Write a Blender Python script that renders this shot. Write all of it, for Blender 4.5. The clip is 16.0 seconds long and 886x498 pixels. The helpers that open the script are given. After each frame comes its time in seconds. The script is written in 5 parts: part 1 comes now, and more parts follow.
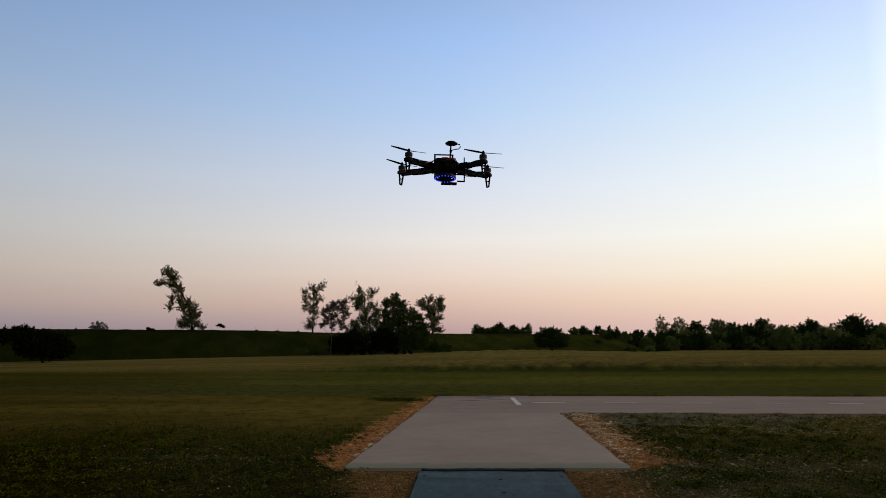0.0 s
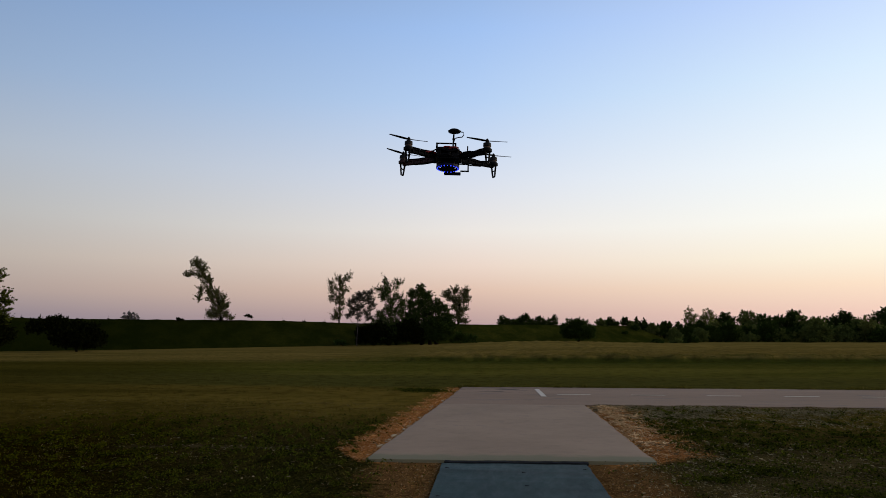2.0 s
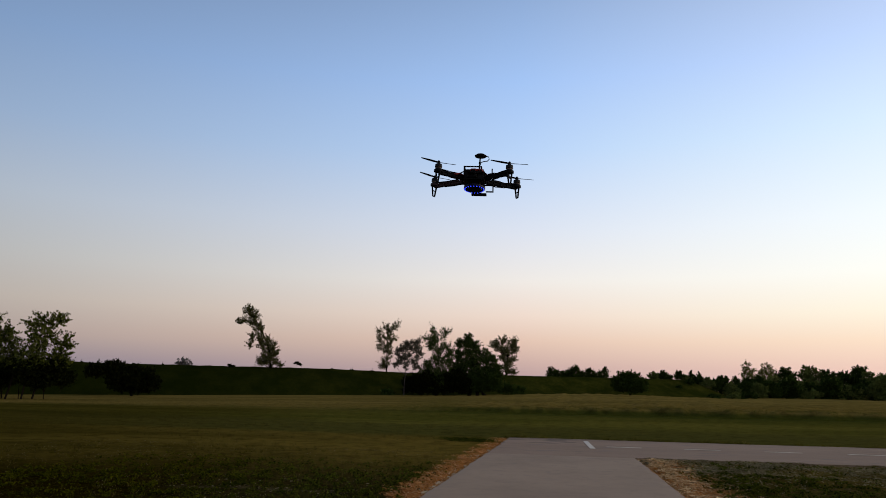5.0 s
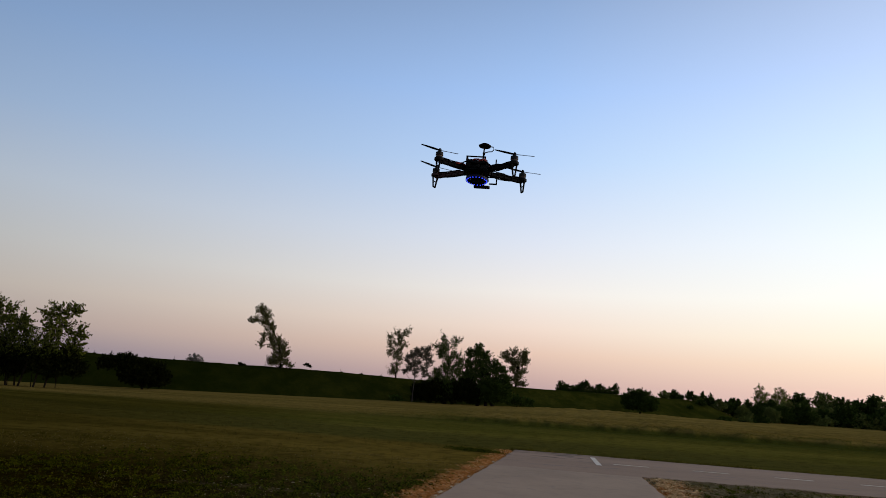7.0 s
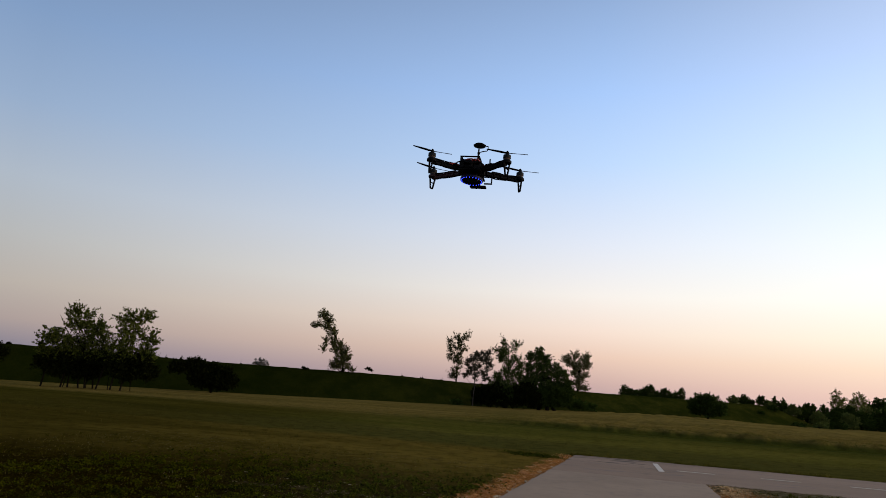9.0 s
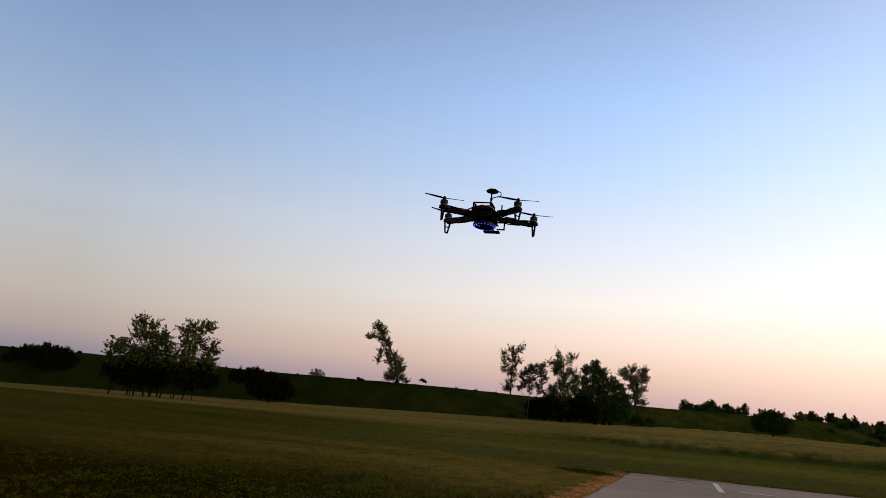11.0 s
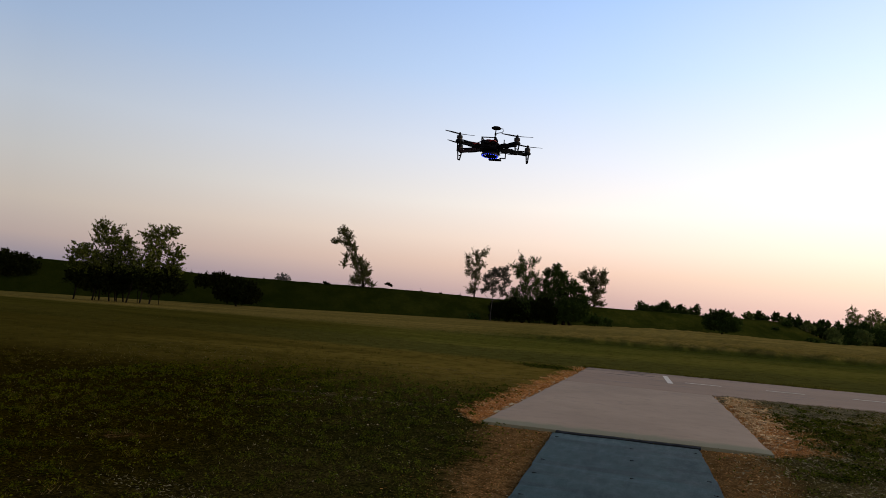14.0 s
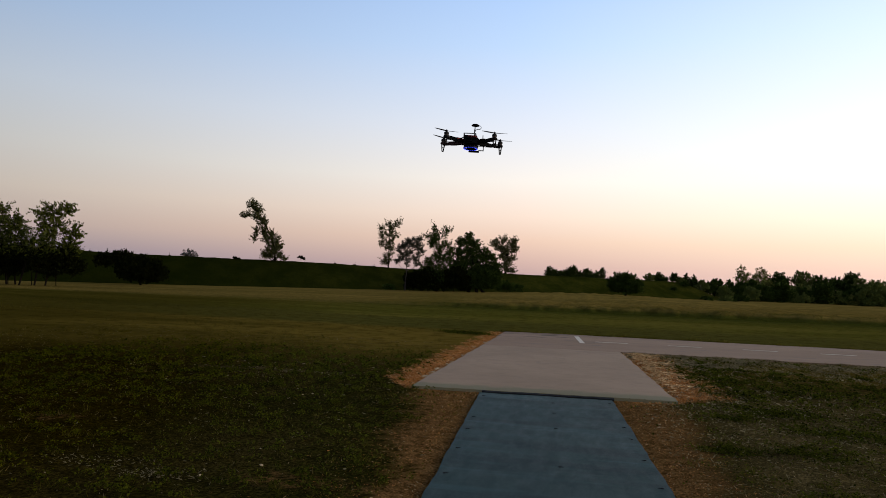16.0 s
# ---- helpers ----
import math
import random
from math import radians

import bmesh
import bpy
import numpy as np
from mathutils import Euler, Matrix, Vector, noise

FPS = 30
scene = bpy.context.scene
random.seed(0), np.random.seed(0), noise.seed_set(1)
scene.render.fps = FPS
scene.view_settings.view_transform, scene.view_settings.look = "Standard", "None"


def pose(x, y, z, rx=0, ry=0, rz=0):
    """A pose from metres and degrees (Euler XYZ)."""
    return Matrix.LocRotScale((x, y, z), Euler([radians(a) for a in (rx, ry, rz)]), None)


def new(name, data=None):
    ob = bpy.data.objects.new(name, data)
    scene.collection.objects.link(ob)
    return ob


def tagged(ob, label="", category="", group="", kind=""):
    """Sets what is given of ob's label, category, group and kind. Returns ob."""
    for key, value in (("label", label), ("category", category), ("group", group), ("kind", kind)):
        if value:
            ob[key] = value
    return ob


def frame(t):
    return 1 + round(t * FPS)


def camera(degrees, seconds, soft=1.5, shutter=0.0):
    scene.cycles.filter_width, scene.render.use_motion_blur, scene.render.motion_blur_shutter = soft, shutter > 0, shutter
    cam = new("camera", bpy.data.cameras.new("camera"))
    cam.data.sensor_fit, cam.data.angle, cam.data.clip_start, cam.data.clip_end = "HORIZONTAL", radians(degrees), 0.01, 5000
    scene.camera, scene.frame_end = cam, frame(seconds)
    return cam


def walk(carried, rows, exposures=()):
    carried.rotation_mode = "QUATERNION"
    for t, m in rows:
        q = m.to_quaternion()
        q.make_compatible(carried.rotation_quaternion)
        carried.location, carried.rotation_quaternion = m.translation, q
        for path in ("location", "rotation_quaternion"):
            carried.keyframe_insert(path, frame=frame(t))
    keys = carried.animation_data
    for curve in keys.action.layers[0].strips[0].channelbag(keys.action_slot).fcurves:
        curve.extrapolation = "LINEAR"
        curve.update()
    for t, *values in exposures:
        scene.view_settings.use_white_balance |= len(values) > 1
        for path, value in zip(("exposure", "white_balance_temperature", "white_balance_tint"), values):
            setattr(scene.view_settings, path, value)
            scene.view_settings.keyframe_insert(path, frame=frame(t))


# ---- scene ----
cam = camera(65.3, 16.0, soft=0.8)
PATH = [
    (0, pose(0.267, -0.355, 1.754, 97.91, 0.13, 4.95)),
    (0.5, pose(0.277, -0.352, 1.760, 97.61, -0.13, 5.66)),
    (1, pose(0.283, -0.353, 1.763, 97.34, -0.01, 6.23)),
    (1.5, pose(0.296, -0.326, 1.770, 96.99, -0.02, 6.58)),
    (2, pose(0.306, -0.282, 1.769, 97.15, -0.06, 7.07)),
    (2.5, pose(0.315, -0.260, 1.764, 97.69, -0.10, 7.81)),
    (3, pose(0.329, -0.232, 1.754, 98.50, 0.04, 8.77)),
    (3.5, pose(0.337, -0.243, 1.734, 99.32, -0.44, 9.80)),
    (4, pose(0.376, -0.305, 1.706, 99.70, -1.68, 11.72)),
    (4.5, pose(0.377, -0.413, 1.670, 101.01, -1.41, 11.88)),
    (5, pose(0.367, -0.392, 1.675, 101.24, -1.04, 10.97)),
    (7.5, pose(0.396, -0.269, 1.662, 102.27, -4.18, 11.91)),
    (8, pose(0.414, -0.242, 1.666, 102.58, -3.82, 12.65)),
    (8.5, pose(0.461, -0.238, 1.671, 102.30, -4.02, 14.24)),
    (9, pose(0.509, -0.256, 1.669, 101.88, -3.97, 16.67)),
    (9.5, pose(0.520, -0.210, 1.699, 101.72, -4.20, 18.46)),
    (12, pose(0.650, -0.286, 1.744, 102.89, -4.38, 21.94)),
    (12.5, pose(0.669, -0.314, 1.742, 100.13, -3.09, 21.90)),
    (13, pose(0.679, -0.435, 1.707, 96.59, -4.29, 22.05)),
    (13.5, pose(0.649, -0.562, 1.696, 96.72, -2.75, 18.89)),
    (14, pose(0.622, -0.696, 1.689, 94.85, -4.29, 18.17)),
    (14.5, pose(0.627, -0.820, 1.668, 91.67, -3.12, 15.42)),
    (15, pose(0.546, -0.877, 1.677, 92.19, -1.56, 14.07)),
    (15.5, pose(0.488, -0.964, 1.692, 92.64, -1.68, 13.27)),
    (16, pose(0.497, -1.110, 1.667, 92.81, -2.36, 10.98)),
]
walk(cam, PATH, exposures=((0, -0.05, 6420, 10), (5, 0.02, 6420, 10), (9, 0.13, 6480, 10), (12.5, 0.28, 6740, 13), (13.5, 0.28, 6780, 12.5), (14.5, 0.27, 6580, 11), (15.3, 0.25, 6640, 10.5), (16, 0.20, 6600, 10)))

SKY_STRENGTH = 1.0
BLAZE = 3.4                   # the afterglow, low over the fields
# colours by the sine of the elevation: away from the afterglow, ahead, beside it, and in it
SKY_AWAY = ((0.0, (112, 111, 128)), (0.025, (132, 127, 139)), (0.055, (162, 150, 147)), (0.10, (174, 167, 160)), (0.16, (172, 174, 175)), (0.23, (165, 176, 189)), (0.32, (142, 164, 193)), (0.42, (122, 149, 186)), (0.7, (76, 90, 116)), (1.0, (54, 62, 80)))
SKY_MID = ((0.0, (172, 148, 154)), (0.03, (198, 169, 163)), (0.065, (224, 194, 177)), (0.10, (236, 215, 201)), (0.15, (237, 231, 225)), (0.22, (218, 224, 236)), (0.33, (183, 209, 243)), (0.42, (162, 194, 240)), (0.7, (90, 105, 132)), (1.0, (58, 66, 84)))
SKY_GLOW = ((0.0, (233, 195, 184)), (0.03, (244, 208, 192)), (0.065, (254, 228, 202)), (0.10, (255, 246, 224)), (0.15, (255, 255, 246)), (0.22, (246, 253, 255)), (0.33, (220, 239, 255)), (0.42, (197, 218, 255)), (0.7, (120, 130, 150)), (1.0, (66, 74, 90)))
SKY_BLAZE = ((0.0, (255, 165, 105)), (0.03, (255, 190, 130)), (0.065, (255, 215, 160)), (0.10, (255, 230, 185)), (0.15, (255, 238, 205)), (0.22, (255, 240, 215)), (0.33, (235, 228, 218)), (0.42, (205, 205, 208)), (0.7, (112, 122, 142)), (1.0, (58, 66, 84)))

# ---------------------------------------------------------------- sky and light
SUNSET = radians(78)          # azimuth of the afterglow, clockwise from +y


def make_sky():
    w = bpy.data.worlds.new("dusk_sky")
    scene.world = w
    w.use_nodes = True
    nt = w.node_tree
    nt.nodes.clear()
    N = nt.nodes.new
    ln = nt.links.new
    tc = N("ShaderNodeTexCoord")
    sep = N("ShaderNodeSeparateXYZ")
    ln(tc.outputs["Generated"], sep.inputs[0])

    def ramp(stops):
        r = N("ShaderNodeValToRGB")
        r.color_ramp.interpolation = "LINEAR"
        el = r.color_ramp.elements
        while len(el) < len(stops):
            el.new(0.5)
        for e, (p, c) in zip(el, stops):
            e.position = p
            e.color = (*[((v / 255 + 0.055) / 1.055) ** 2.4 for v in c], 1)
        ln(sep.outputs[2], r.inputs[0])
        return r

    far = ramp(SKY_AWAY)
    mid = ramp(SKY_MID)
    near = ramp(SKY_GLOW)
    # how far a direction turns towards the afterglow, 0 to 1
    flat = N("ShaderNodeCombineXYZ")
    ln(sep.outputs[0], flat.inputs[0])
    ln(sep.outputs[1], flat.inputs[1])
    nrm = N("ShaderNodeVectorMath")
    nrm.operation = "NORMALIZE"
    ln(flat.outputs[0], nrm.inputs[0])
    dot = N("ShaderNodeVectorMath")
    dot.operation = "DOT_PRODUCT"
    dot.inputs[1].default_value = (math.sin(SUNSET), math.cos(SUNSET), 0)
    ln(nrm.outputs[0], dot.inputs[0])
    f1 = N("ShaderNodeMapRange")
    f1.inputs[1].default_value, f1.inputs[2].default_value = -0.62, 0.13
    ln(dot.outputs["Value"], f1.inputs[0])
    f2 = N("ShaderNodeMapRange")
    f2.inputs[1].default_value, f2.inputs[2].default_value = 0.13, 0.64
    ln(dot.outputs["Value"], f2.inputs[0])
    m1 = N("ShaderNodeMixRGB")
    ln(f1.outputs[0], m1.inputs[0]), ln(far.outputs[0], m1.inputs[1]), ln(mid.outputs[0], m1.inputs[2])
    m2 = N("ShaderNodeMixRGB")
    ln(f2.outputs[0], m2.inputs[0]), ln(m1.outputs[0], m2.inputs[1]), ln(near.outputs[0], m2.inputs[2])
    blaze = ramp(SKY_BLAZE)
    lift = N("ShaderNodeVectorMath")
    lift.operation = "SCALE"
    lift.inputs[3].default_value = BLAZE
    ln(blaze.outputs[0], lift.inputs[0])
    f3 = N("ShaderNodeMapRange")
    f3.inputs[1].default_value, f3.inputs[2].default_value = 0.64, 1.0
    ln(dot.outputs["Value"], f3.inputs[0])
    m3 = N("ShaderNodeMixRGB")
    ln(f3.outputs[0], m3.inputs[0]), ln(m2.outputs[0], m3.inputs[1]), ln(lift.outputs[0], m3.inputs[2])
    air = N("ShaderNodeTexSky")
    air.sky_type = "NISHITA"
    air.sun_disc = False
    air.sun_elevation = radians(-1.0)
    air.sun_rotation = SUNSET
    thin = N("ShaderNodeMixRGB")
    thin.blend_type = "ADD"
    thin.inputs[0].default_value = 0.05
    ln(m3.outputs[0], thin.inputs[1]), ln(air.outputs[0], thin.inputs[2])
    bg = N("ShaderNodeBackground")
    bg.inputs[1].default_value = SKY_STRENGTH
    ln(thin.outputs[0], bg.inputs[0])
    out = N("ShaderNodeOutputWorld")
    ln(bg.outputs[0], out.inputs[0])


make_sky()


# ---------------------------------------------------------------- materials
class Nodes:
    """A short hand for shader nodes."""

    def __init__(self, name):
        self.mat = bpy.data.materials.new(name)
        self.mat.use_nodes = True
        self.nt = self.mat.node_tree
        self.bsdf = self.nt.nodes["Principled BSDF"]
        self.out = self.nt.nodes["Material Output"]

    def add(self, kind):
        return self.nt.nodes.new(kind)

    def put(self, sock, v):
        if isinstance(v, bpy.types.NodeSocket):
            self.nt.links.new(v, sock)
        elif isinstance(v, (tuple, list)) and len(v) == 3 and sock.type == "RGBA":
            sock.default_value = (*v, 1)
        else:
            sock.default_value = v

    def noise(self, scale, detail=4, rough=0.6, vec=None, dist=0.0):
        n = self.add("ShaderNodeTexNoise")
        n.inputs["Scale"].default_value = scale
        n.inputs["Detail"].default_value = detail
        n.inputs["Roughness"].default_value = rough
        n.inputs["Distortion"].default_value = dist
        self.put(n.inputs["Vector"], vec if vec is not None else self.pos())
        return n.outputs[0]

    def pos(self):
        if not hasattr(self, "_pos"):
            self._pos = self.add("ShaderNodeNewGeometry").outputs["Position"]
        return self._pos

    def xyz(self, vec=None):
        s = self.add("ShaderNodeSeparateXYZ")
        self.put(s.inputs[0], vec if vec is not None else self.pos())
        return s.outputs

    def stretch(self, sx, sy, sz):
        m = self.add("ShaderNodeVectorMath")
        m.operation = "MULTIPLY"
        self.put(m.inputs[0], self.pos())
        m.inputs[1].default_value = (sx, sy, sz)
        return m.outputs[0]

    def math(self, op, a, b=0.0, c=0.0):
        m = self.add("ShaderNodeMath")
        m.operation = op
        for i, v in enumerate((a, b, c)):
            self.put(m.inputs[i], v)
        return m.outputs[0]

    def span(self, v, a, b, lo=0.0, hi=1.0):
        m = self.add("ShaderNodeMapRange")
        m.interpolation_type = "SMOOTHSTEP"
        for i, q in enumerate((v, a, b, lo, hi)):
            self.put(m.inputs[i], q)
        return m.outputs[0]

    def mix(self, f, a, b):
        m = self.add("ShaderNodeMixRGB")
        for i, v in enumerate((f, a, b)):
            self.put(m.inputs[i], v)
        return m.outputs[0]

    def island(self):
        return self.add("ShaderNodeNewGeometry").outputs["Random Per Island"]

    def relief(self, h, strength=0.5, dist=0.02):
        b = self.add("ShaderNodeBump")
        b.inputs["Strength"].default_value = strength
        b.inputs["Distance"].default_value = dist
        self.put(b.inputs["Height"], h)
        self.nt.links.new(b.outputs[0], self.bsdf.inputs["Normal"])

    def done(self, colour, rough=0.8, metal=0.0, spec=0.3):
        self.put(self.bsdf.inputs["Base Color"], colour)
        self.put(self.bsdf.inputs["Roughness"], rough)
        self.put(self.bsdf.inputs["Metallic"], metal)
        self.put(self.bsdf.inputs["Specular IOR Level"], spec)
        return self.mat


def ground_material():
    """Mown and rough grass with bare earth round the mat and straw along the slab."""
    n = Nodes("turf")
    x, y, z = n.xyz()
    wob = n.noise(0.9, 5, 0.65)
    fine = n.noise(7.0, 6, 0.7)
    grit = n.noise(55.0, 4, 0.7)
    grain = n.span(n.noise(30.0, 5, 0.75), 0.40, 0.66, 0.08, 1)
    blot = n.noise(0.22, 4, 0.6)
    streak = n.noise(1.0, 3, 0.55, n.stretch(0.06, 0.22, 1), 0.6)
    green = n.mix(n.math("MULTIPLY", n.span(fine, 0.3, 0.6, 0.25, 1), grain), GRASS_DARK, GRASS_LIGHT)
    tired = n.mix(n.span(blot, 0.42, 0.62), green, n.mix(n.math("MULTIPLY", n.span(fine, 0.3, 0.6, 0.3, 1), grain), (0.009, 0.0068, 0.0015), (0.092, 0.064, 0.017)))
    # turf darkened westwards: light fall-off on the view's left put into its colour
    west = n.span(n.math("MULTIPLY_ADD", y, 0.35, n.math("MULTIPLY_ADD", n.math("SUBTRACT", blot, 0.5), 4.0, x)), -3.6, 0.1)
    dimmed_turf = n.mix(n.math("MULTIPLY", n.span(fine, 0.35, 0.65, 0.25, 1), grain), (0.0040, 0.0024, 0.0001), (0.044, 0.027, 0.0006))
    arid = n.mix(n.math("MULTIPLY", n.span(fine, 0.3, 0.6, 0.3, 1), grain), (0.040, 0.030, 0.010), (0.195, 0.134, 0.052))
    tired = n.mix(n.math("MULTIPLY", n.math("SUBTRACT", 1.0, west), 0.9), tired, dimmed_turf)
    tired = n.mix(n.math("MULTIPLY", n.math("MULTIPLY", n.span(x, 1.2, 3.0), n.span(x, 5.0, 10.0, 1.0, 0.35)), n.math("MULTIPLY", n.span(wob, 0.35, 0.6, 0.35, 0.9), n.span(y, 9.5, 12.0, 1.0, 0.5))), tired, arid)
    # far strips: mown lanes along the runway, then the tall dry field
    yw = n.math("ADD", y, n.math("MULTIPLY", n.math("SUBTRACT", wob, 0.5), 2.2))
    lane = n.mix(n.span(n.math("MULTIPLY_ADD", n.math("SUBTRACT", fine, 0.5), 5.0, yw), 10.0, 18.0), tired, n.mix(n.span(streak, 0.25, 0.75), (0.086, 0.059, 0.010), (0.160, 0.104, 0.019)))
    lane2 = n.mix(n.span(yw, 22.6, 24.6), lane, n.mix(n.span(n.math("ADD", yw, n.math("MULTIPLY", n.math("SUBTRACT", streak, 0.5), 9.0)), 29.0, 34.0), n.mix(streak, (0.060, 0.054, 0.011), (0.080, 0.068, 0.014)), n.mix(n.span(streak, 0.35, 0.7), (0.072, 0.066, 0.010), (0.112, 0.093, 0.016))))
    tall = n.mix(n.span(streak, 0.3, 0.7), (0.128, 0.090, 0.021), (0.196, 0.132, 0.032))
    edge = n.math("ADD", yw, n.math("MULTIPLY", x, -0.04))
    verge = n.math("MULTIPLY", n.span(edge, 38.5, 47.0), n.span(x, -26.0, 6.0, 0.15, 0.9))
    lane2 = n.mix(verge, lane2, n.mix(fine, (0.030, 0.034, 0.005), (0.062, 0.064, 0.011)))
    col = n.mix(n.math("MAXIMUM", n.span(z, 0.16, 0.40), n.span(x, -18.0, -4.0, 1, 0)), lane2, n.mix(n.span(edge, 44.0, 49.5), lane2, tall))
    # the far field dimmed westwards too, the same fall-off of light painted in
    dim_west = n.math("MULTIPLY", n.span(n.math("SUBTRACT", x, n.span(y, 18.0, 32.0, 0.0, -7.0)), -19.0, -2.0, 0.80, 0), n.math("MULTIPLY", n.span(y, 10.0, 15.0), n.span(edge, 44.0, 50.0, 1.0, 0.25)))
    col = n.mix(dim_west, col, n.mix(n.span(streak, 0.2, 0.8), (0.026, 0.021, 0.0025), (0.057, 0.041, 0.006)))
    clumps = n.math("MULTIPLY", n.span(n.noise(1.7, 6, 0.75), 0.36, 0.56, 0.5, 0), n.math("MULTIPLY", n.span(y, 9.0, 13.0), n.span(y, 60.0, 90.0, 1, 0.4)))
    col = n.mix(clumps, col, (0.018, 0.013, 0.0015))
    # bare earth round the mat and before the slab
    wx = n.math("ADD", x, n.math("MULTIPLY", n.math("SUBTRACT", fine, 0.5), 0.9))
    wx = n.math("ADD", wx, n.math("MULTIPLY", n.math("SUBTRACT", wob, 0.5), 1.2))
    axis = n.math("MULTIPLY_ADD", y, -0.055, 0.60)
    off = n.math("ABSOLUTE", n.math("SUBTRACT", wx, axis))
    half = n.math("MULTIPLY_ADD", n.span(y, 3.0, 9.6), 0.58, 1.27)
    bare = n.math("MULTIPLY", n.span(n.math("SUBTRACT", off, half), -0.25, 0.3, 1, 0), n.span(y, 9.6, 11.0, 1, 0))
    earth = n.mix(n.math("MULTIPLY", n.span(grit, 0.32, 0.66), n.span(fine, 0.3, 0.6, 0.3, 1)), (0.024, 0.012, 0.003), (0.240, 0.122, 0.042))
    col = n.mix(n.math("MULTIPLY", bare, 0.92), col, earth)
    # straw strips on both sides of the slab
    dry = n.mix(n.math("MULTIPLY", n.span(grit, 0.35, 0.62), n.span(n.noise(13.0, 4, 0.7), 0.35, 0.6, 0.2, 1)), (0.050, 0.019, 0.005), (0.78, 0.320, 0.090))
    rag = n.math("MULTIPLY_ADD", n.math("SUBTRACT", n.noise(3.2, 4, 0.7), 0.5), 0.9, x)
    left = n.math("MULTIPLY", n.span(n.math("MULTIPLY_ADD", y, -0.022, rag), -3.04, -2.51, 0, 1), n.span(x, -1.9, -1.5, 1, 0))
    left = n.math("MULTIPLY", left, n.math("MULTIPLY", n.span(n.math("MULTIPLY_ADD", rag, 1.1, y), 7.40, 7.75), n.span(y, 23.4, 24.0, 1, 0)))
    right = n.math("MULTIPLY", n.span(x, 1.2, 1.6, 0, 1), n.span(n.math("MULTIPLY_ADD", y, 0.04, rag), 2.75, 3.65, 1, 0))
    right = n.math("MULTIPLY", right, n.math("MULTIPLY", n.span(n.math("SUBTRACT", n.math("MULTIPLY_ADD", rag, -0.7, y), n.math("MULTIPLY", fine, 0.8)), 7.95, 8.7), n.span(y, 17.6, 18.0, 1, 0)))
    col = n.mix(n.math("MULTIPLY", n.math("MAXIMUM", left, right), 0.95), col, dry)
    # shade painted near black between mat and slab, and a worn rut in the grass
    skew = n.math("MULTIPLY_ADD", x, -0.066, y)
    gap = n.math("MULTIPLY", n.math("MULTIPLY", n.span(skew, 9.72, 9.75), n.span(skew, 9.85, 9.88, 1, 0)), n.span(n.math("ABSOLUTE", n.math("SUBTRACT", x, axis)), 0.98, 1.06, 1, 0))
    col = n.mix(gap, col, (0.010, 0.007, 0.005))
    rut = n.math("ABSOLUTE", n.math("SUBTRACT", n.math("MULTIPLY_ADD", n.math("SUBTRACT", wob, 0.5), 0.8, y), n.math("MULTIPLY_ADD", x, 0.09, 10.98)))
    rut = n.math("MULTIPLY", n.span(rut, 0.04, 0.24, 1, 0), n.math("MULTIPLY", n.span(x, -6.6, -5.6), n.span(x, -3.5, -3.0, 1, 0)))
    col = n.mix(n.math("MULTIPLY", rut, n.span(fine, 0.35, 0.6, 0.1, 0.55)), col, (0.10, 0.074, 0.034))
    for cx, cy, rx, ry in ((-5.2, 5.75, 0.35, 0.22), (-1.75, 4.3, 0.5, 0.25), (3.6, 5.2, 0.5, 0.35)):
        far_ = n.math("ADD", n.math("POWER", n.math("DIVIDE", n.math("SUBTRACT", wx, cx), rx), 2.0), n.math("POWER", n.math("DIVIDE", n.math("SUBTRACT", y, cy), ry), 2.0))
        col = n.mix(n.math("MULTIPLY", n.span(far_, 0.1, 1.4, 0.8, 0), n.span(n.noise(9.0, 4, 0.7), 0.45, 0.6)), col, earth)
    n.relief(n.math("ADD", fine, n.math("MULTIPLY", grit, 0.3)), 0.5, 0.04)
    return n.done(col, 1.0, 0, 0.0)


def bank_material():
    n = Nodes("bank_grass")
    a = n.noise(0.35, 5, 0.65)
    b = n.noise(2.5, 5, 0.7)
    c = n.mix(n.span(a, 0.35, 0.7), (0.018, 0.022, 0.0025), (0.044, 0.043, 0.006))
    c = n.mix(n.span(b, 0.35, 0.75, 0, 0.6), c, (0.014, 0.018, 0.004))
    # west end darkened: the weaker light there is put into the grass colour
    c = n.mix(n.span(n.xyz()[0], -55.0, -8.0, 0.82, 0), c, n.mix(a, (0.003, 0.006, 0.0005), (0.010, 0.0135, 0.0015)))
    n.relief(n.math("ADD", a, b), 0.6, 0.3)
    return n.done(c, 1.0, 0, 0.0)


def leaf_material(name, dark, light, dry=None, west=None, through_=0.25):
    n = Nodes(name)
    r = n.island()
    c = n.mix(r, dark, light)
    # blades dimmed westwards like the turf, the weaker light put into their colour
    if west:
        sep = n.xyz()
        c = n.mix(n.span(n.math("MULTIPLY_ADD", sep[1], 0.35, sep[0]), -3.4, 0.2, 0.95, 0), c, n.mix(r, dark, west))
    if dry:
        c = n.mix(n.span(r, 0.86, 0.97), c, dry)
    c = n.mix(n.span(n.noise(0.8, 3), 0.3, 0.7, 0, 0.45), c, dark)
    tr = n.add("ShaderNodeBsdfTranslucent")
    n.put(tr.inputs[0], c)
    mx = n.add("ShaderNodeMixShader")
    mx.inputs[0].default_value = through_
    n.nt.links.new(n.bsdf.outputs[0], mx.inputs[1])
    n.nt.links.new(tr.outputs[0], mx.inputs[2])
    n.nt.links.new(mx.outputs[0], n.out.inputs[0])
    return n.done(c, 0.95, 0, 0.0)


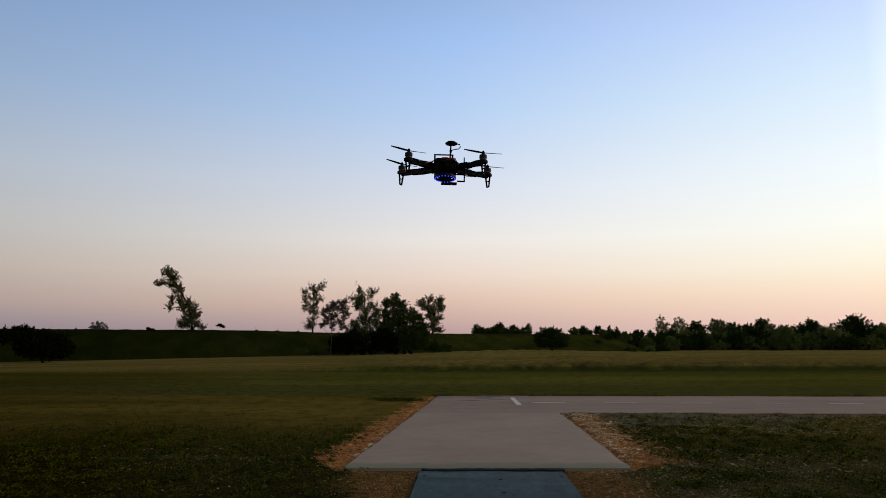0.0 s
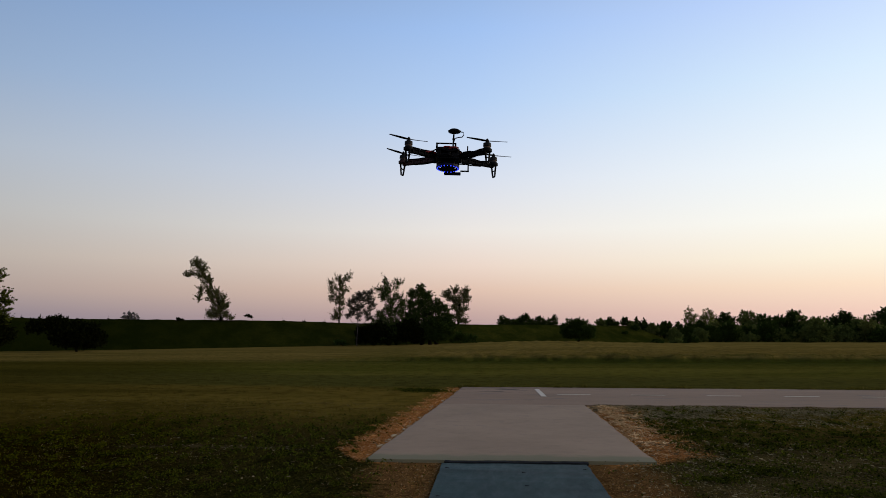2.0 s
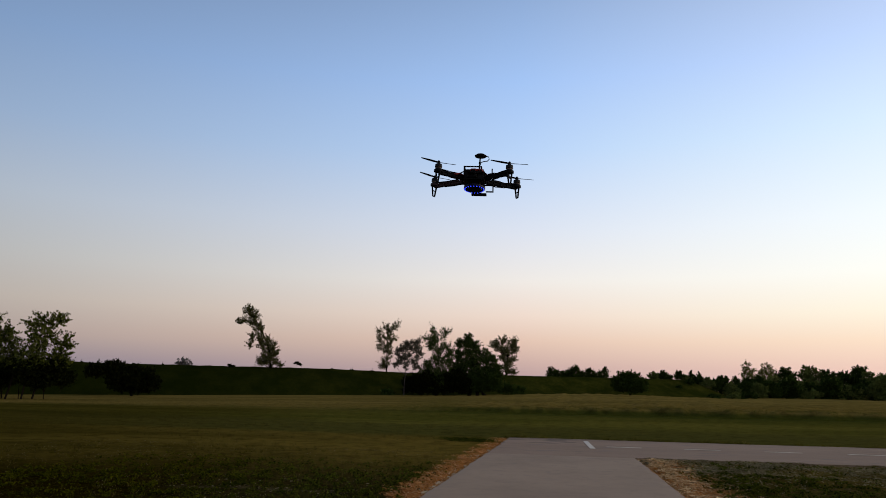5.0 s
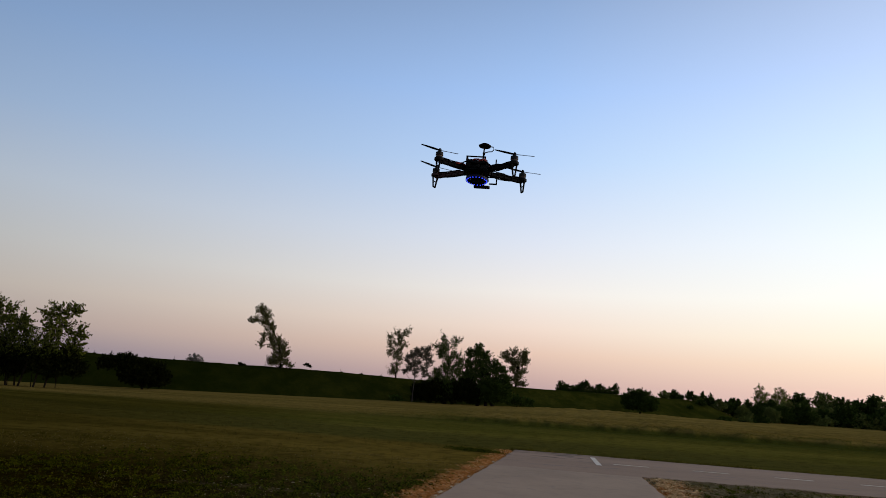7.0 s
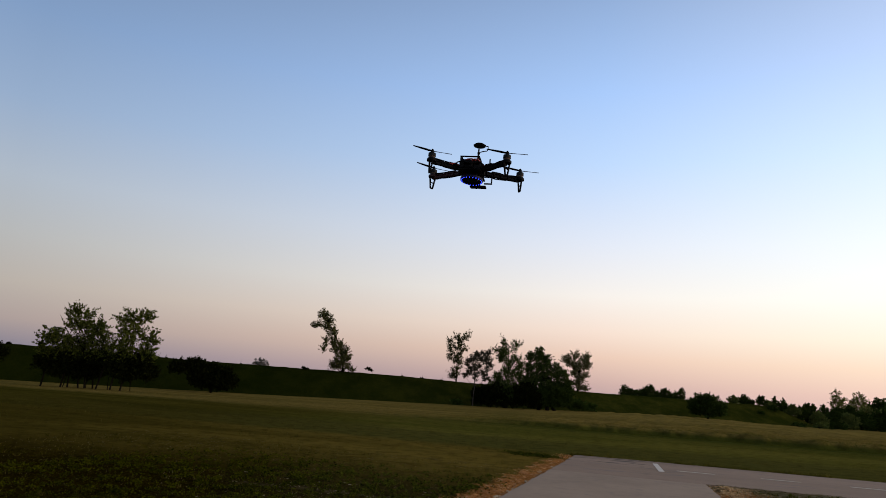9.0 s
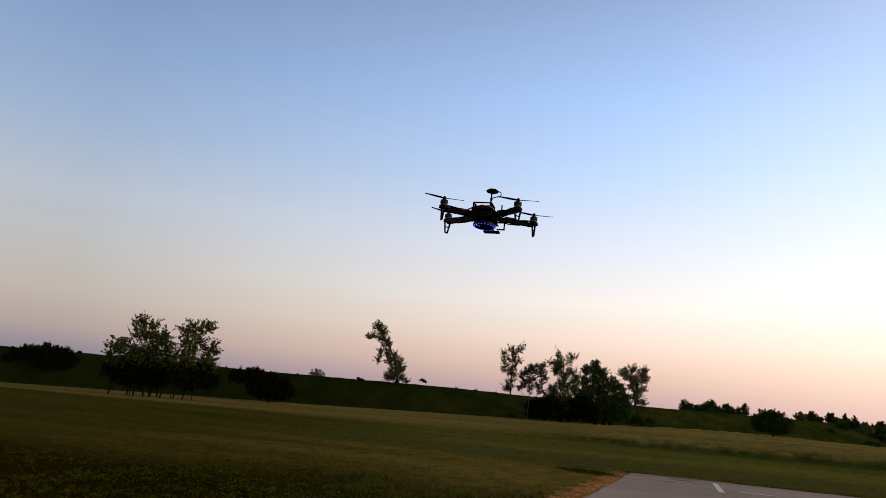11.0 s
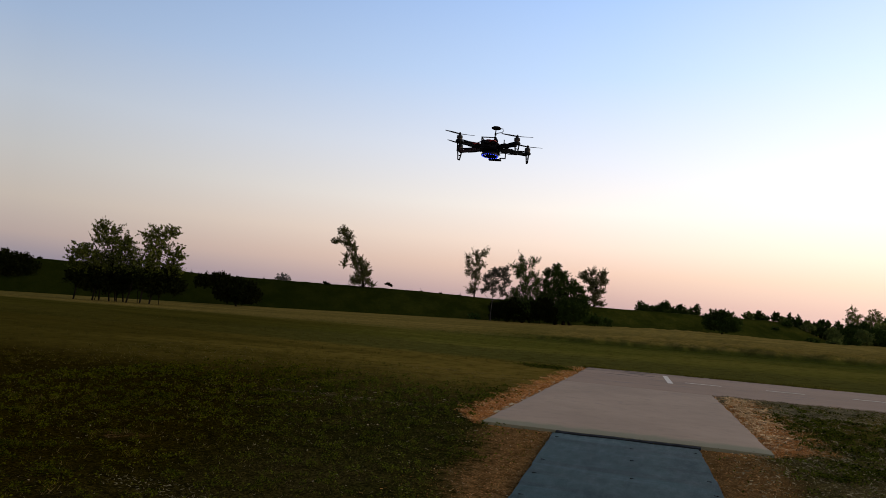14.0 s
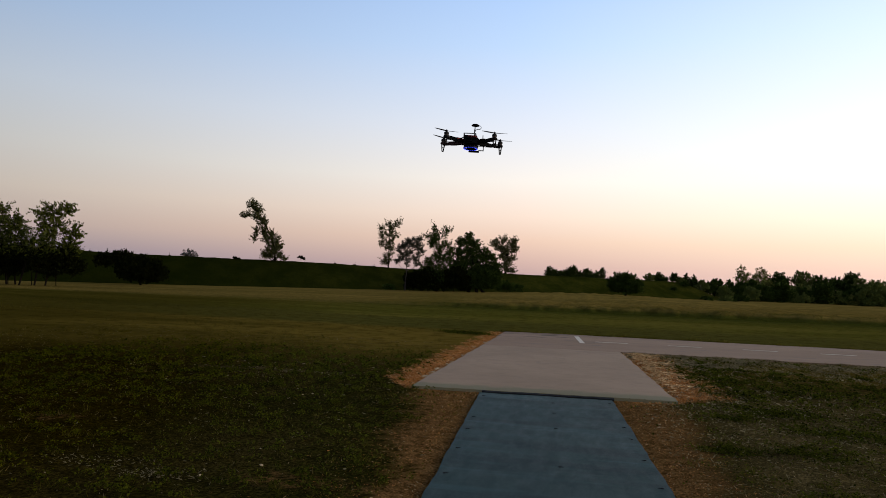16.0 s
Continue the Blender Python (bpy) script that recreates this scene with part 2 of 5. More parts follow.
def bark_material(name, dark, light):
    n = Nodes(name)
    g = n.noise(6, 5, 0.7, n.stretch(1, 1, 0.25))
    n.relief(g, 0.8, 0.04)
    return n.done(n.mix(n.span(g, 0.35, 0.65), dark, light), 0.95, 0, 0.03)


def concrete_material():
    n = Nodes("worn_concrete")
    x, y, z = n.xyz()
    big = n.noise(0.5, 5, 0.6)
    med = n.noise(3.0, 5, 0.65)
    grit = n.noise(140, 3, 0.7)
    c = n.mix(n.span(big, 0.3, 0.7), (0.266, 0.180, 0.116), (0.322, 0.219, 0.142))
    c = n.mix(n.span(med, 0.5, 0.75, 0, 0.35), c, (0.19, 0.145, 0.105))
    spot = n.span(n.noise(1.6, 3, 0.5, None, 1.2), 0.60, 0.74, 0, 0.25)
    c = n.mix(spot, c, (0.15, 0.12, 0.10))
    c = n.mix(n.span(grit, 0.5, 0.8, 0, 0.35), c, (0.17, 0.16, 0.15))
    moss = n.span(n.math("MULTIPLY_ADD", x, -0.066, n.math("MULTIPLY_ADD", med, 0.7, y)), 10.42, 10.78, 0.85, 0)
    c = n.mix(moss, c, (0.158, 0.146, 0.082))
    n.relief(n.math("ADD", grit, n.math("MULTIPLY", med, 0.4)), 0.2, 0.004)
    return n.done(c, n.span(med, 0.2, 0.8, 0.8, 0.92), 0, 0.12)


def asphalt_material():
    n = Nodes("grey_asphalt")
    big = n.noise(0.35, 5, 0.6, n.stretch(0.25, 1, 1))
    med = n.noise(2.2, 5, 0.65, n.stretch(0.3, 1, 1))
    grit = n.noise(160, 3, 0.75)
    c = n.mix(n.span(big, 0.3, 0.7), (0.231, 0.150, 0.099), (0.294, 0.195, 0.130))
    c = n.mix(n.span(med, 0.55, 0.72, 0, 0.55), c, (0.115, 0.105, 0.108))
    c = n.mix(n.span(grit, 0.5, 0.75, 0, 0.4), c, (0.09, 0.085, 0.085))
    x, y, z = n.xyz()
    smear = n.span(n.noise(1.0, 3, 0.6, n.stretch(0.9, 3.2, 1), 0.8), 0.56, 0.62, 0, 0.7)
    c = n.mix(n.math("MULTIPLY", smear, n.math("MULTIPLY", n.span(x, 0.2, 1.2, 1, 0.15), n.span(y, 20.8, 21.8, 0.2, 1))), c, (0.035, 0.03, 0.03))
    n.relief(grit, 0.5, 0.008)
    return n.done(c, 0.92, 0, 0.1)


def paint_material():
    n = Nodes("worn_white_paint")
    w = n.noise(9, 5, 0.75)
    c = n.mix(n.span(w, 0.5, 0.68, 0, 0.7), (0.56, 0.475, 0.37), (0.24, 0.18, 0.13))
    return n.done(c, 0.7)


def rubber_material():
    n = Nodes("blue_grey_rubber")
    big = n.noise(0.9, 5, 0.6, n.stretch(3.0, 0.45, 1))
    med = n.noise(5, 5, 0.7, n.stretch(1.6, 0.5, 1))
    grit = n.noise(220, 2, 0.7)
    c = n.mix(n.span(big, 0.3, 0.7), (0.006, 0.026, 0.025), (0.012, 0.039, 0.036))
    c = n.mix(n.span(med, 0.50, 0.80, 0, 0.25), c, (0.018, 0.040, 0.038))
    # ripple shading and pale sheen streaks, both painted across the mat as colour
    ripple_shade = n.noise(1.0, 3, 0.5, n.stretch(0.22, 2.6, 1), 0.4)
    c = n.mix(n.span(ripple_shade, 0.36, 0.56, 0.55, 0), c, (0.003, 0.015, 0.016))
    painted_sheen = n.noise(1.0, 4, 0.6, n.stretch(0.35, 3.4, 1), 0.5)
    c = n.mix(n.span(painted_sheen, 0.52, 0.70, 0, 0.55), c, (0.022, 0.062, 0.062))
    n.relief(n.math("ADD", grit, n.math("MULTIPLY", med, 1.5)), 0.35, 0.005)
    return n.done(c, n.span(med, 0.2, 0.8, 0.58, 0.76), 0, 0.125)


def plain(name, c1, c2, rough=0.6, metal=0.0, scale=40, spec=0.4):
    n = Nodes(name)
    tc = n.add("ShaderNodeTexCoord").outputs["Object"]
    g = n.noise(scale, 4, 0.65, tc)
    n.relief(g, 0.2, 0.002)
    return n.done(n.mix(g, c1, c2), rough, metal, spec)


def glow(name, c, power):
    n = Nodes(name)
    n.put(n.bsdf.inputs["Emission Color"], c)
    n.bsdf.inputs["Emission Strength"].default_value = power
    return n.done(c, 0.4)


GRASS_DARK, GRASS_LIGHT = (0.005, 0.0052, 0.0009), (0.052, 0.044, 0.008)
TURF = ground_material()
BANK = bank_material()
CONCRETE = concrete_material()
ASPHALT = asphalt_material()
PAINT = paint_material()
RUBBER = rubber_material()
BLADE = leaf_material("grass_blades", (0.012, 0.013, 0.0010), (0.160, 0.135, 0.018), (0.24, 0.17, 0.06), west=(0.084, 0.063, 0.0008), through_=0.45)
MOWN = leaf_material("mown_blades", (0.075, 0.062, 0.010), (0.150, 0.120, 0.022), west=(0.044, 0.037, 0.002), through_=0.5)
HAY = leaf_material("tall_dry_grass", (0.098, 0.074, 0.015), (0.208, 0.145, 0.034), (0.25, 0.175, 0.052), through_=0.5)
DRYBLADE = leaf_material("dry_blades", (0.030, 0.021, 0.007), (0.150, 0.102, 0.040), (0.34, 0.27, 0.16), west=(0.050, 0.033, 0.001), through_=0.45)
VERGE = leaf_material("verge_grass", (0.040, 0.046, 0.006), (0.095, 0.098, 0.016), through_=0.5)
CLOVER = leaf_material("weed_leaves", (0.006, 0.009, 0.0005), (0.115, 0.126, 0.014), west=(0.106, 0.103, 0.003), through_=0.4)
STALK = leaf_material("dull_stalks", (0.012, 0.011, 0.001), (0.090, 0.072, 0.012), (0.15, 0.112, 0.03), through_=0.45)
STRAW = leaf_material("straw", (0.22, 0.082, 0.024), (0.88, 0.415, 0.128), (0.92, 0.70, 0.41), through_=0.4)
PALE_STRAW = leaf_material("pale_straw", (0.36, 0.19, 0.07), (0.96, 0.70, 0.38))
BLEACHED = leaf_material("bleached_clippings", (0.09, 0.072, 0.034), (0.40, 0.325, 0.185), through_=0.4)
PEBBLE = plain("limestone", (0.24, 0.17, 0.09), (0.58, 0.43, 0.26), 0.9, scale=9, spec=0.1)
PEG = plain("dull_black_steel", (0.008, 0.008, 0.008), (0.02, 0.02, 0.02), 0.85, spec=0.1)
LEAF = leaf_material("leaves", (0.060, 0.078, 0.020), (0.160, 0.185, 0.045))
LEAF_OLIVE = leaf_material("olive_leaves", (0.070, 0.082, 0.020), (0.200, 0.205, 0.050))
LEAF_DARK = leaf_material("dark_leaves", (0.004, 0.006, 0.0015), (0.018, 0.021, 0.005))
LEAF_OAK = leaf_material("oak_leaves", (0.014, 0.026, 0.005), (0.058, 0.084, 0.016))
LEAF_LOCUST = leaf_material("locust_leaves", (0.010, 0.016, 0.002), (0.120, 0.136, 0.022))
LEAF_POPLAR = leaf_material("poplar_leaves", (0.036, 0.040, 0.013), (0.138, 0.132, 0.050))
# distance haze is put into this leaf colour
LEAF_HAZE = leaf_material("far_hazy_leaves", (0.12, 0.11, 0.10), (0.24, 0.22, 0.20))
LEAF_GREY = leaf_material("greyish_leaves", (0.030, 0.030, 0.018), (0.080, 0.072, 0.050))
BARK = bark_material("bark", (0.004, 0.003, 0.002), (0.013, 0.010, 0.007))
BARK_PALE = bark_material("pale_bark", (0.024, 0.020, 0.017), (0.095, 0.080, 0.068))
BLACK = plain("black_plastic", (0.0018, 0.0018, 0.0020), (0.0045, 0.0040, 0.0040), 0.6, spec=0.06)
CARBON = plain("carbon_plate", (0.002, 0.002, 0.002), (0.006, 0.006, 0.006), 0.5, spec=0.1)
STEEL = plain("motor_metal", (0.004, 0.004, 0.004), (0.012, 0.011, 0.011), 0.5, 0.1, spec=0.12)
COPPER = plain("motor_windings", (0.03, 0.013, 0.006), (0.06, 0.026, 0.011), 0.5, 0.3)
REDWIRE = plain("red_wire", (0.16, 0.012, 0.008), (0.28, 0.025, 0.014), 0.5)
ARMRED = plain("dark_red_arm", (0.022, 0.005, 0.004), (0.045, 0.010, 0.008), 0.55, spec=0.2)
BLUELED = glow("blue_led", (0.03, 0.06, 1.0), 2.2)
BLUEBOX = plain("blue_wrap", (0.003, 0.004, 0.022), (0.006, 0.007, 0.04), 0.5, spec=0.1)


# ---------------------------------------------------------------- building blocks
def link(name, me, mats, parent=None, label=""):
    for m in mats if isinstance(mats, (list, tuple)) else [mats]:
        me.materials.append(m)
    ob = new(name, me)
    if parent is not None:
        ob.parent = parent
    if label:
        ob["label"] = label
    return ob


def part(name, bm, mat, parent, label=""):
    me = bpy.data.meshes.new(name)
    bmesh.ops.recalc_face_normals(bm, faces=bm.faces)
    bm.to_mesh(me)
    bm.free()
    return link(name, me, mat, parent, label)


def raw(name, verts, faces, mat, parent=None, label="", smooth=False):
    me = bpy.data.meshes.new(name)
    if isinstance(faces, list):
        me.from_pydata(np.asarray(verts).tolist(), [], faces)
    else:
        v, f = np.asarray(verts, np.float32), np.asarray(faces, np.int32)
        me.vertices.add(len(v))
        me.vertices.foreach_set("co", v.ravel())
        me.loops.add(f.size)
        me.loops.foreach_set("vertex_index", f.ravel())
        me.polygons.add(len(f))
        me.polygons.foreach_set("loop_start", np.arange(0, f.size, f.shape[1], dtype=np.int32))
        me.update(calc_edges=True)
    if smooth:
        me.polygons.foreach_set("use_smooth", [True] * len(me.polygons))
    return link(name, me, mat, parent, label)


def thing(name, m, label, category, group="", kind=""):
    ob = new(name)
    ob.matrix_basis = m
    return tagged(ob, label, category, group, kind)


def add_box(bm, c, s, bevel=0.0, rot=None):
    r = bmesh.ops.create_cube(bm, size=1)
    vs = r["verts"]
    m = Matrix.Translation(c) @ (rot.to_4x4() if rot else Matrix()) @ Matrix.Diagonal((*s, 1))
    bmesh.ops.transform(bm, matrix=m, verts=vs)
    if bevel:
        es = list({e for v in vs for e in v.link_edges})
        bmesh.ops.bevel(bm, geom=es, offset=bevel, segments=1, affect="EDGES")


def add_cyl(bm, c, r1, r2, h, seg=16):
    bmesh.ops.create_cone(bm, cap_ends=True, segments=seg, radius1=r1, radius2=r2, depth=h, matrix=Matrix.Translation(c))


def add_tube(bm, pts, radii, sides=6):
    """A tapered tube along points."""
    rings = []
    for i, p in enumerate(pts):
        p = Vector(p)
        d = Vector(pts[min(i + 1, len(pts) - 1)]) - Vector(pts[max(i - 1, 0)])
        q = d.to_track_quat("Z", "Y") if d.length > 1e-9 else Matrix().to_quaternion()
        r = radii[i] if isinstance(radii, (list, tuple)) else radii
        rings.append([bm.verts.new(p + q @ Vector((r * math.cos(a), r * math.sin(a), 0))) for a in np.linspace(0, 2 * math.pi, sides, endpoint=False)])
    for a, b in zip(rings, rings[1:]):
        for k in range(sides):
            bm.faces.new((a[k], a[(k + 1) % sides], b[(k + 1) % sides], b[k]))
    bm.faces.new(rings[0][::-1])
    bm.faces.new(rings[-1])


def smooth01(v, a, b):
    t = np.clip((np.asarray(v, float) - a) / (b - a), 0, 1)
    return t * t * (3 - 2 * t)


def lumps(x, y, s, seed=0.0):
    """Cheap rolling noise, about -1 to 1."""
    x, y = np.asarray(x, float) * s + seed, np.asarray(y, float) * s - seed
    return (np.sin(x * 1.7 + 1.3 * np.sin(y * 1.1)) + np.sin(y * 2.1 + 1.7 * np.sin(x * 0.8 + 2)) + np.sin((x + y) * 3.3 + 2 * np.sin(x - y * 1.4))) / 3


# ---------------------------------------------------------------- the ground
RUN_SLOPE = 0.03                 # the runway turns a little away from the x axis
RUN_NEAR, RUN_FAR = 18.05, 24.0


def base_height(x, y):
    """The lie of the land, without the tall grass."""
    x, y = np.asarray(x, float), np.asarray(y, float)
    rise = 0.0070 * np.clip(y - 45, 0, 118) * smooth01(y, 45, 60)
    tilt = np.interp(x, [-110, -56, -24, 0, 110], [-0.80, -0.42, -0.05, 0, 0.25]) * smooth01(y, 28, 62)
    tilt = tilt - np.interp(x, [4, 22, 60, 110], [0, 0.50, 0.62, 0.70]) * smooth01(y, 58, 125)
    return rise + tilt


def mat_axis(y):
    return 0.60 - 0.055 * y


def paved(x, y, grow=0.0):
    """Inside the slab, the mat or the runway."""
    x, y = np.asarray(x, float), np.asarray(y, float)
    slab = (y - 0.066 * x > 9.86 - grow) & (y < 18.3) & (x > -2.05 + 0.005 * (y - 9.7) - grow) & (x < 2.05 - 0.045 * (y - 9.9) + grow)
    rub = (y - 0.066 * x < 9.76 + grow) & (np.abs(x - mat_axis(y)) < 1.0 + grow)
    run = (x > -2.0 - grow) & (y - RUN_SLOPE * x > RUN_NEAR - grow) & (y - RUN_SLOPE * x < RUN_FAR + grow)
    return slab | rub | run


def tall_edge(x):
    return 47.5 + 0.05 * np.asarray(x) + 0.5 * lumps(x, 0, 0.35) + 0.35 * lumps(x, 0, 1.3, 4)


def tall_amount(x):
    return 0.10 + 0.90 * smooth01(x, -22, 2)


def ground_height(x, y):
    z = base_height(x, y)
    z = z + 0.44 * tall_amount(x) * smooth01(y - tall_edge(x), 0.0, 0.9) * (1 + 0.22 * lumps(x, y, 0.8, 3) + 0.15 * lumps(x, y, 2.1, 9))
    near = 0.018 * lumps(x, y, 1.1) + 0.012 * lumps(x, y, 3.7, 5)
    z = z + np.where(paved(x, y, 0.13), -0.030, np.where(paved(x, y, 0.35), -0.012, near))
    return z


def steps(a, b, fine_a, fine_b, fine, grow):
    """Grid lines, fine between fine_a and fine_b and widening outwards."""
    mid = list(np.arange(fine_a, fine_b + 1e-6, fine))
    out, s = [], fine
    v = fine_a
    while v > a:
        s *= grow
        v -= s
        out.append(v)
    left = out[::-1]
    out, s, v = [], fine, fine_b
    while v < b:
        s *= grow
        v += s
        out.append(v)
    return np.array(left + mid + out)


def sheet(name, xs, ys, height, mat):
    X, Y = np.meshgrid(xs, ys)
    V = np.stack([X.ravel(), Y.ravel(), height(X, Y).ravel()], 1)
    nx, ny = len(xs), len(ys)
    i = np.arange((nx - 1) * (ny - 1))
    r, c = i // (nx - 1), i % (nx - 1)
    a = r * nx + c
    return raw(name, V, np.stack([a, a + 1, a + nx + 1, a + nx], 1), mat, smooth=True)


xs = steps(-1800, 1800, -7, 7, 0.14, 1.045)
ys = np.concatenate([steps(-400, 43.5, 2.5, 13, 0.14, 1.04)[:-1], np.arange(44.2, 52, 0.3), steps(52.2, 3000, 52.2, 54, 0.5, 1.06)])
ys = np.unique(ys)
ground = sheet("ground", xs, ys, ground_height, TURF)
tagged(ground, "dark grassy airfield with bare earth and dry straw patches", "ground", kind="structure")


CREST = 3.72


def embankment_height(x, off):
    """off: metres behind the crest line, along y."""
    prof = np.interp(off, [-9.5, -8, -6.5, -1.5, 0, 3.5, 5, 13], [-0.3, 0.02, 0.25, 0.90, 1, 1, 0.9, -0.1])
    x = np.asarray(x, float)
    fall = 1 - smooth01(x, 17, 32)
    g = base_height(x, 112 + 0.55 * np.asarray(x))
    return g - 0.1 + prof * ((CREST + 0.35 * smooth01(-x, 22, 40) + 0.35 * smooth01(-x, 62, 80) - g) * fall - 0.3 * (1 - fall)) + (0.06 * lumps(x, off, 0.7) + 0.05 * lumps(x, off, 2.3, 7)) * (prof > 0)


bx = np.arange(-210, 36, 0.8)
bo = np.array([-9.5, -8, -7.2, -6.5, -5.5, -4.5, -3.5, -2.5, -1.5, -0.7, 0, 1, 2, 3.5, 5, 8, 13])
X, O = np.meshgrid(bx, bo)
V = np.stack([X.ravel(), (120 + 0.55 * X + O).ravel(), embankment_height(X, O).ravel()], 1)
i = np.arange((len(bx) - 1) * (len(bo) - 1))
a = i // (len(bx) - 1) * len(bx) + i % (len(bx) - 1)
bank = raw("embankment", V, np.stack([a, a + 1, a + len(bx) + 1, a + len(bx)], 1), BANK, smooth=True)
tagged(bank, "long grass-covered flood bank behind the field", "embankment", kind="structure")

# ---------------------------------------------------------------- slab, runway, mat


def slab_mesh(corner, z0, z1, nx, ny, rough):
    """A cast slab with slightly uneven edges; corner: four (x, y) round it."""
    (ax, ay), (bx_, by), (cx, cy), (dx, dy) = corner
    U, W = np.meshgrid(np.linspace(0, 1, nx), np.linspace(0, 1, ny))
    Xp = (1 - W) * ((1 - U) * ax + U * bx_) + W * ((1 - U) * dx + U * cx)
    Yp = (1 - W) * ((1 - U) * ay + U * by) + W * ((1 - U) * dy + U * cy)
    border = (U == 0) | (U == 1) | (W == 0) | (W == 1)
    Xp = Xp + border * rough * lumps(Xp, Yp, 2.7) + border * rough * 0.6 * lumps(Xp, Yp, 9, 3)
    Yp = Yp + border * rough * lumps(Yp, Xp, 2.9, 5)
    Z = z1 + 0.004 * lumps(Xp, Yp, 0.6) - border * 0.006
    top = np.stack([Xp.ravel(), Yp.ravel(), Z.ravel()], 1)
    i = np.arange((nx - 1) * (ny - 1))
    a = i // (nx - 1) * nx + i % (nx - 1)
    F = np.stack([a, a + 1, a + nx + 1, a + nx], 1).tolist()
    ring = list(range(nx)) + [r * nx + nx - 1 for r in range(1, ny)] + [(ny - 1) * nx + c for c in range(nx - 2, -1, -1)] + [r * nx for r in range(ny - 2, 0, -1)]
    low = top[ring].copy()
    low[:, 2] = z0
    k0 = len(top)
    for k in range(len(ring)):
        j = (k + 1) % len(ring)
        F.append([ring[j], ring[k], k0 + k, k0 + j])
    return np.concatenate([top, low]), F


v, fc = slab_mesh([(-2.05, 9.72), (2.05, 9.99), (1.68, RUN_NEAR + 0.04), (-2.01, RUN_NEAR - 0.05)], -0.10, 0.020, 30, 60, 0.02)
slab = tagged(raw("concrete_slab", v, fc, CONCRETE), "worn grey concrete slab leading to the runway", "slab", kind="structure")
v, fc = slab_mesh([(-2.0, RUN_NEAR - 0.06), (420, RUN_NEAR + RUN_SLOPE * 420), (420, RUN_FAR + RUN_SLOPE * 420), (-2.0, RUN_FAR)], -0.10, 0.022, 700, 12, 0.04)
runway = tagged(raw("runway", v, fc, ASPHALT), "narrow grey asphalt runway for model aircraft", "runway", kind="structure")


def painted(name, cx, cy, lx, ly, seed, label=""):
    bm = bmesh.new()
    add_box(bm, (0, 0, 0), (lx, ly, 0.006), 0.002)
    ob = part(name, bm, PAINT, runway, label)
    ob.matrix_basis = pose(cx, cy, 0.030, 0, 0, math.degrees(math.atan(RUN_SLOPE)) if lx > ly else 3.7)
    return ob


for k in range(26):
    cx = 1.60 + 2.17 * k
    painted("centre_line_dash", cx, 21.02 + RUN_SLOPE * cx, 0.98, 0.095, k)
painted("threshold_bar", 0.61, 21.67, 0.15, 2.75, 99, "thick white paint bar at the runway's end")


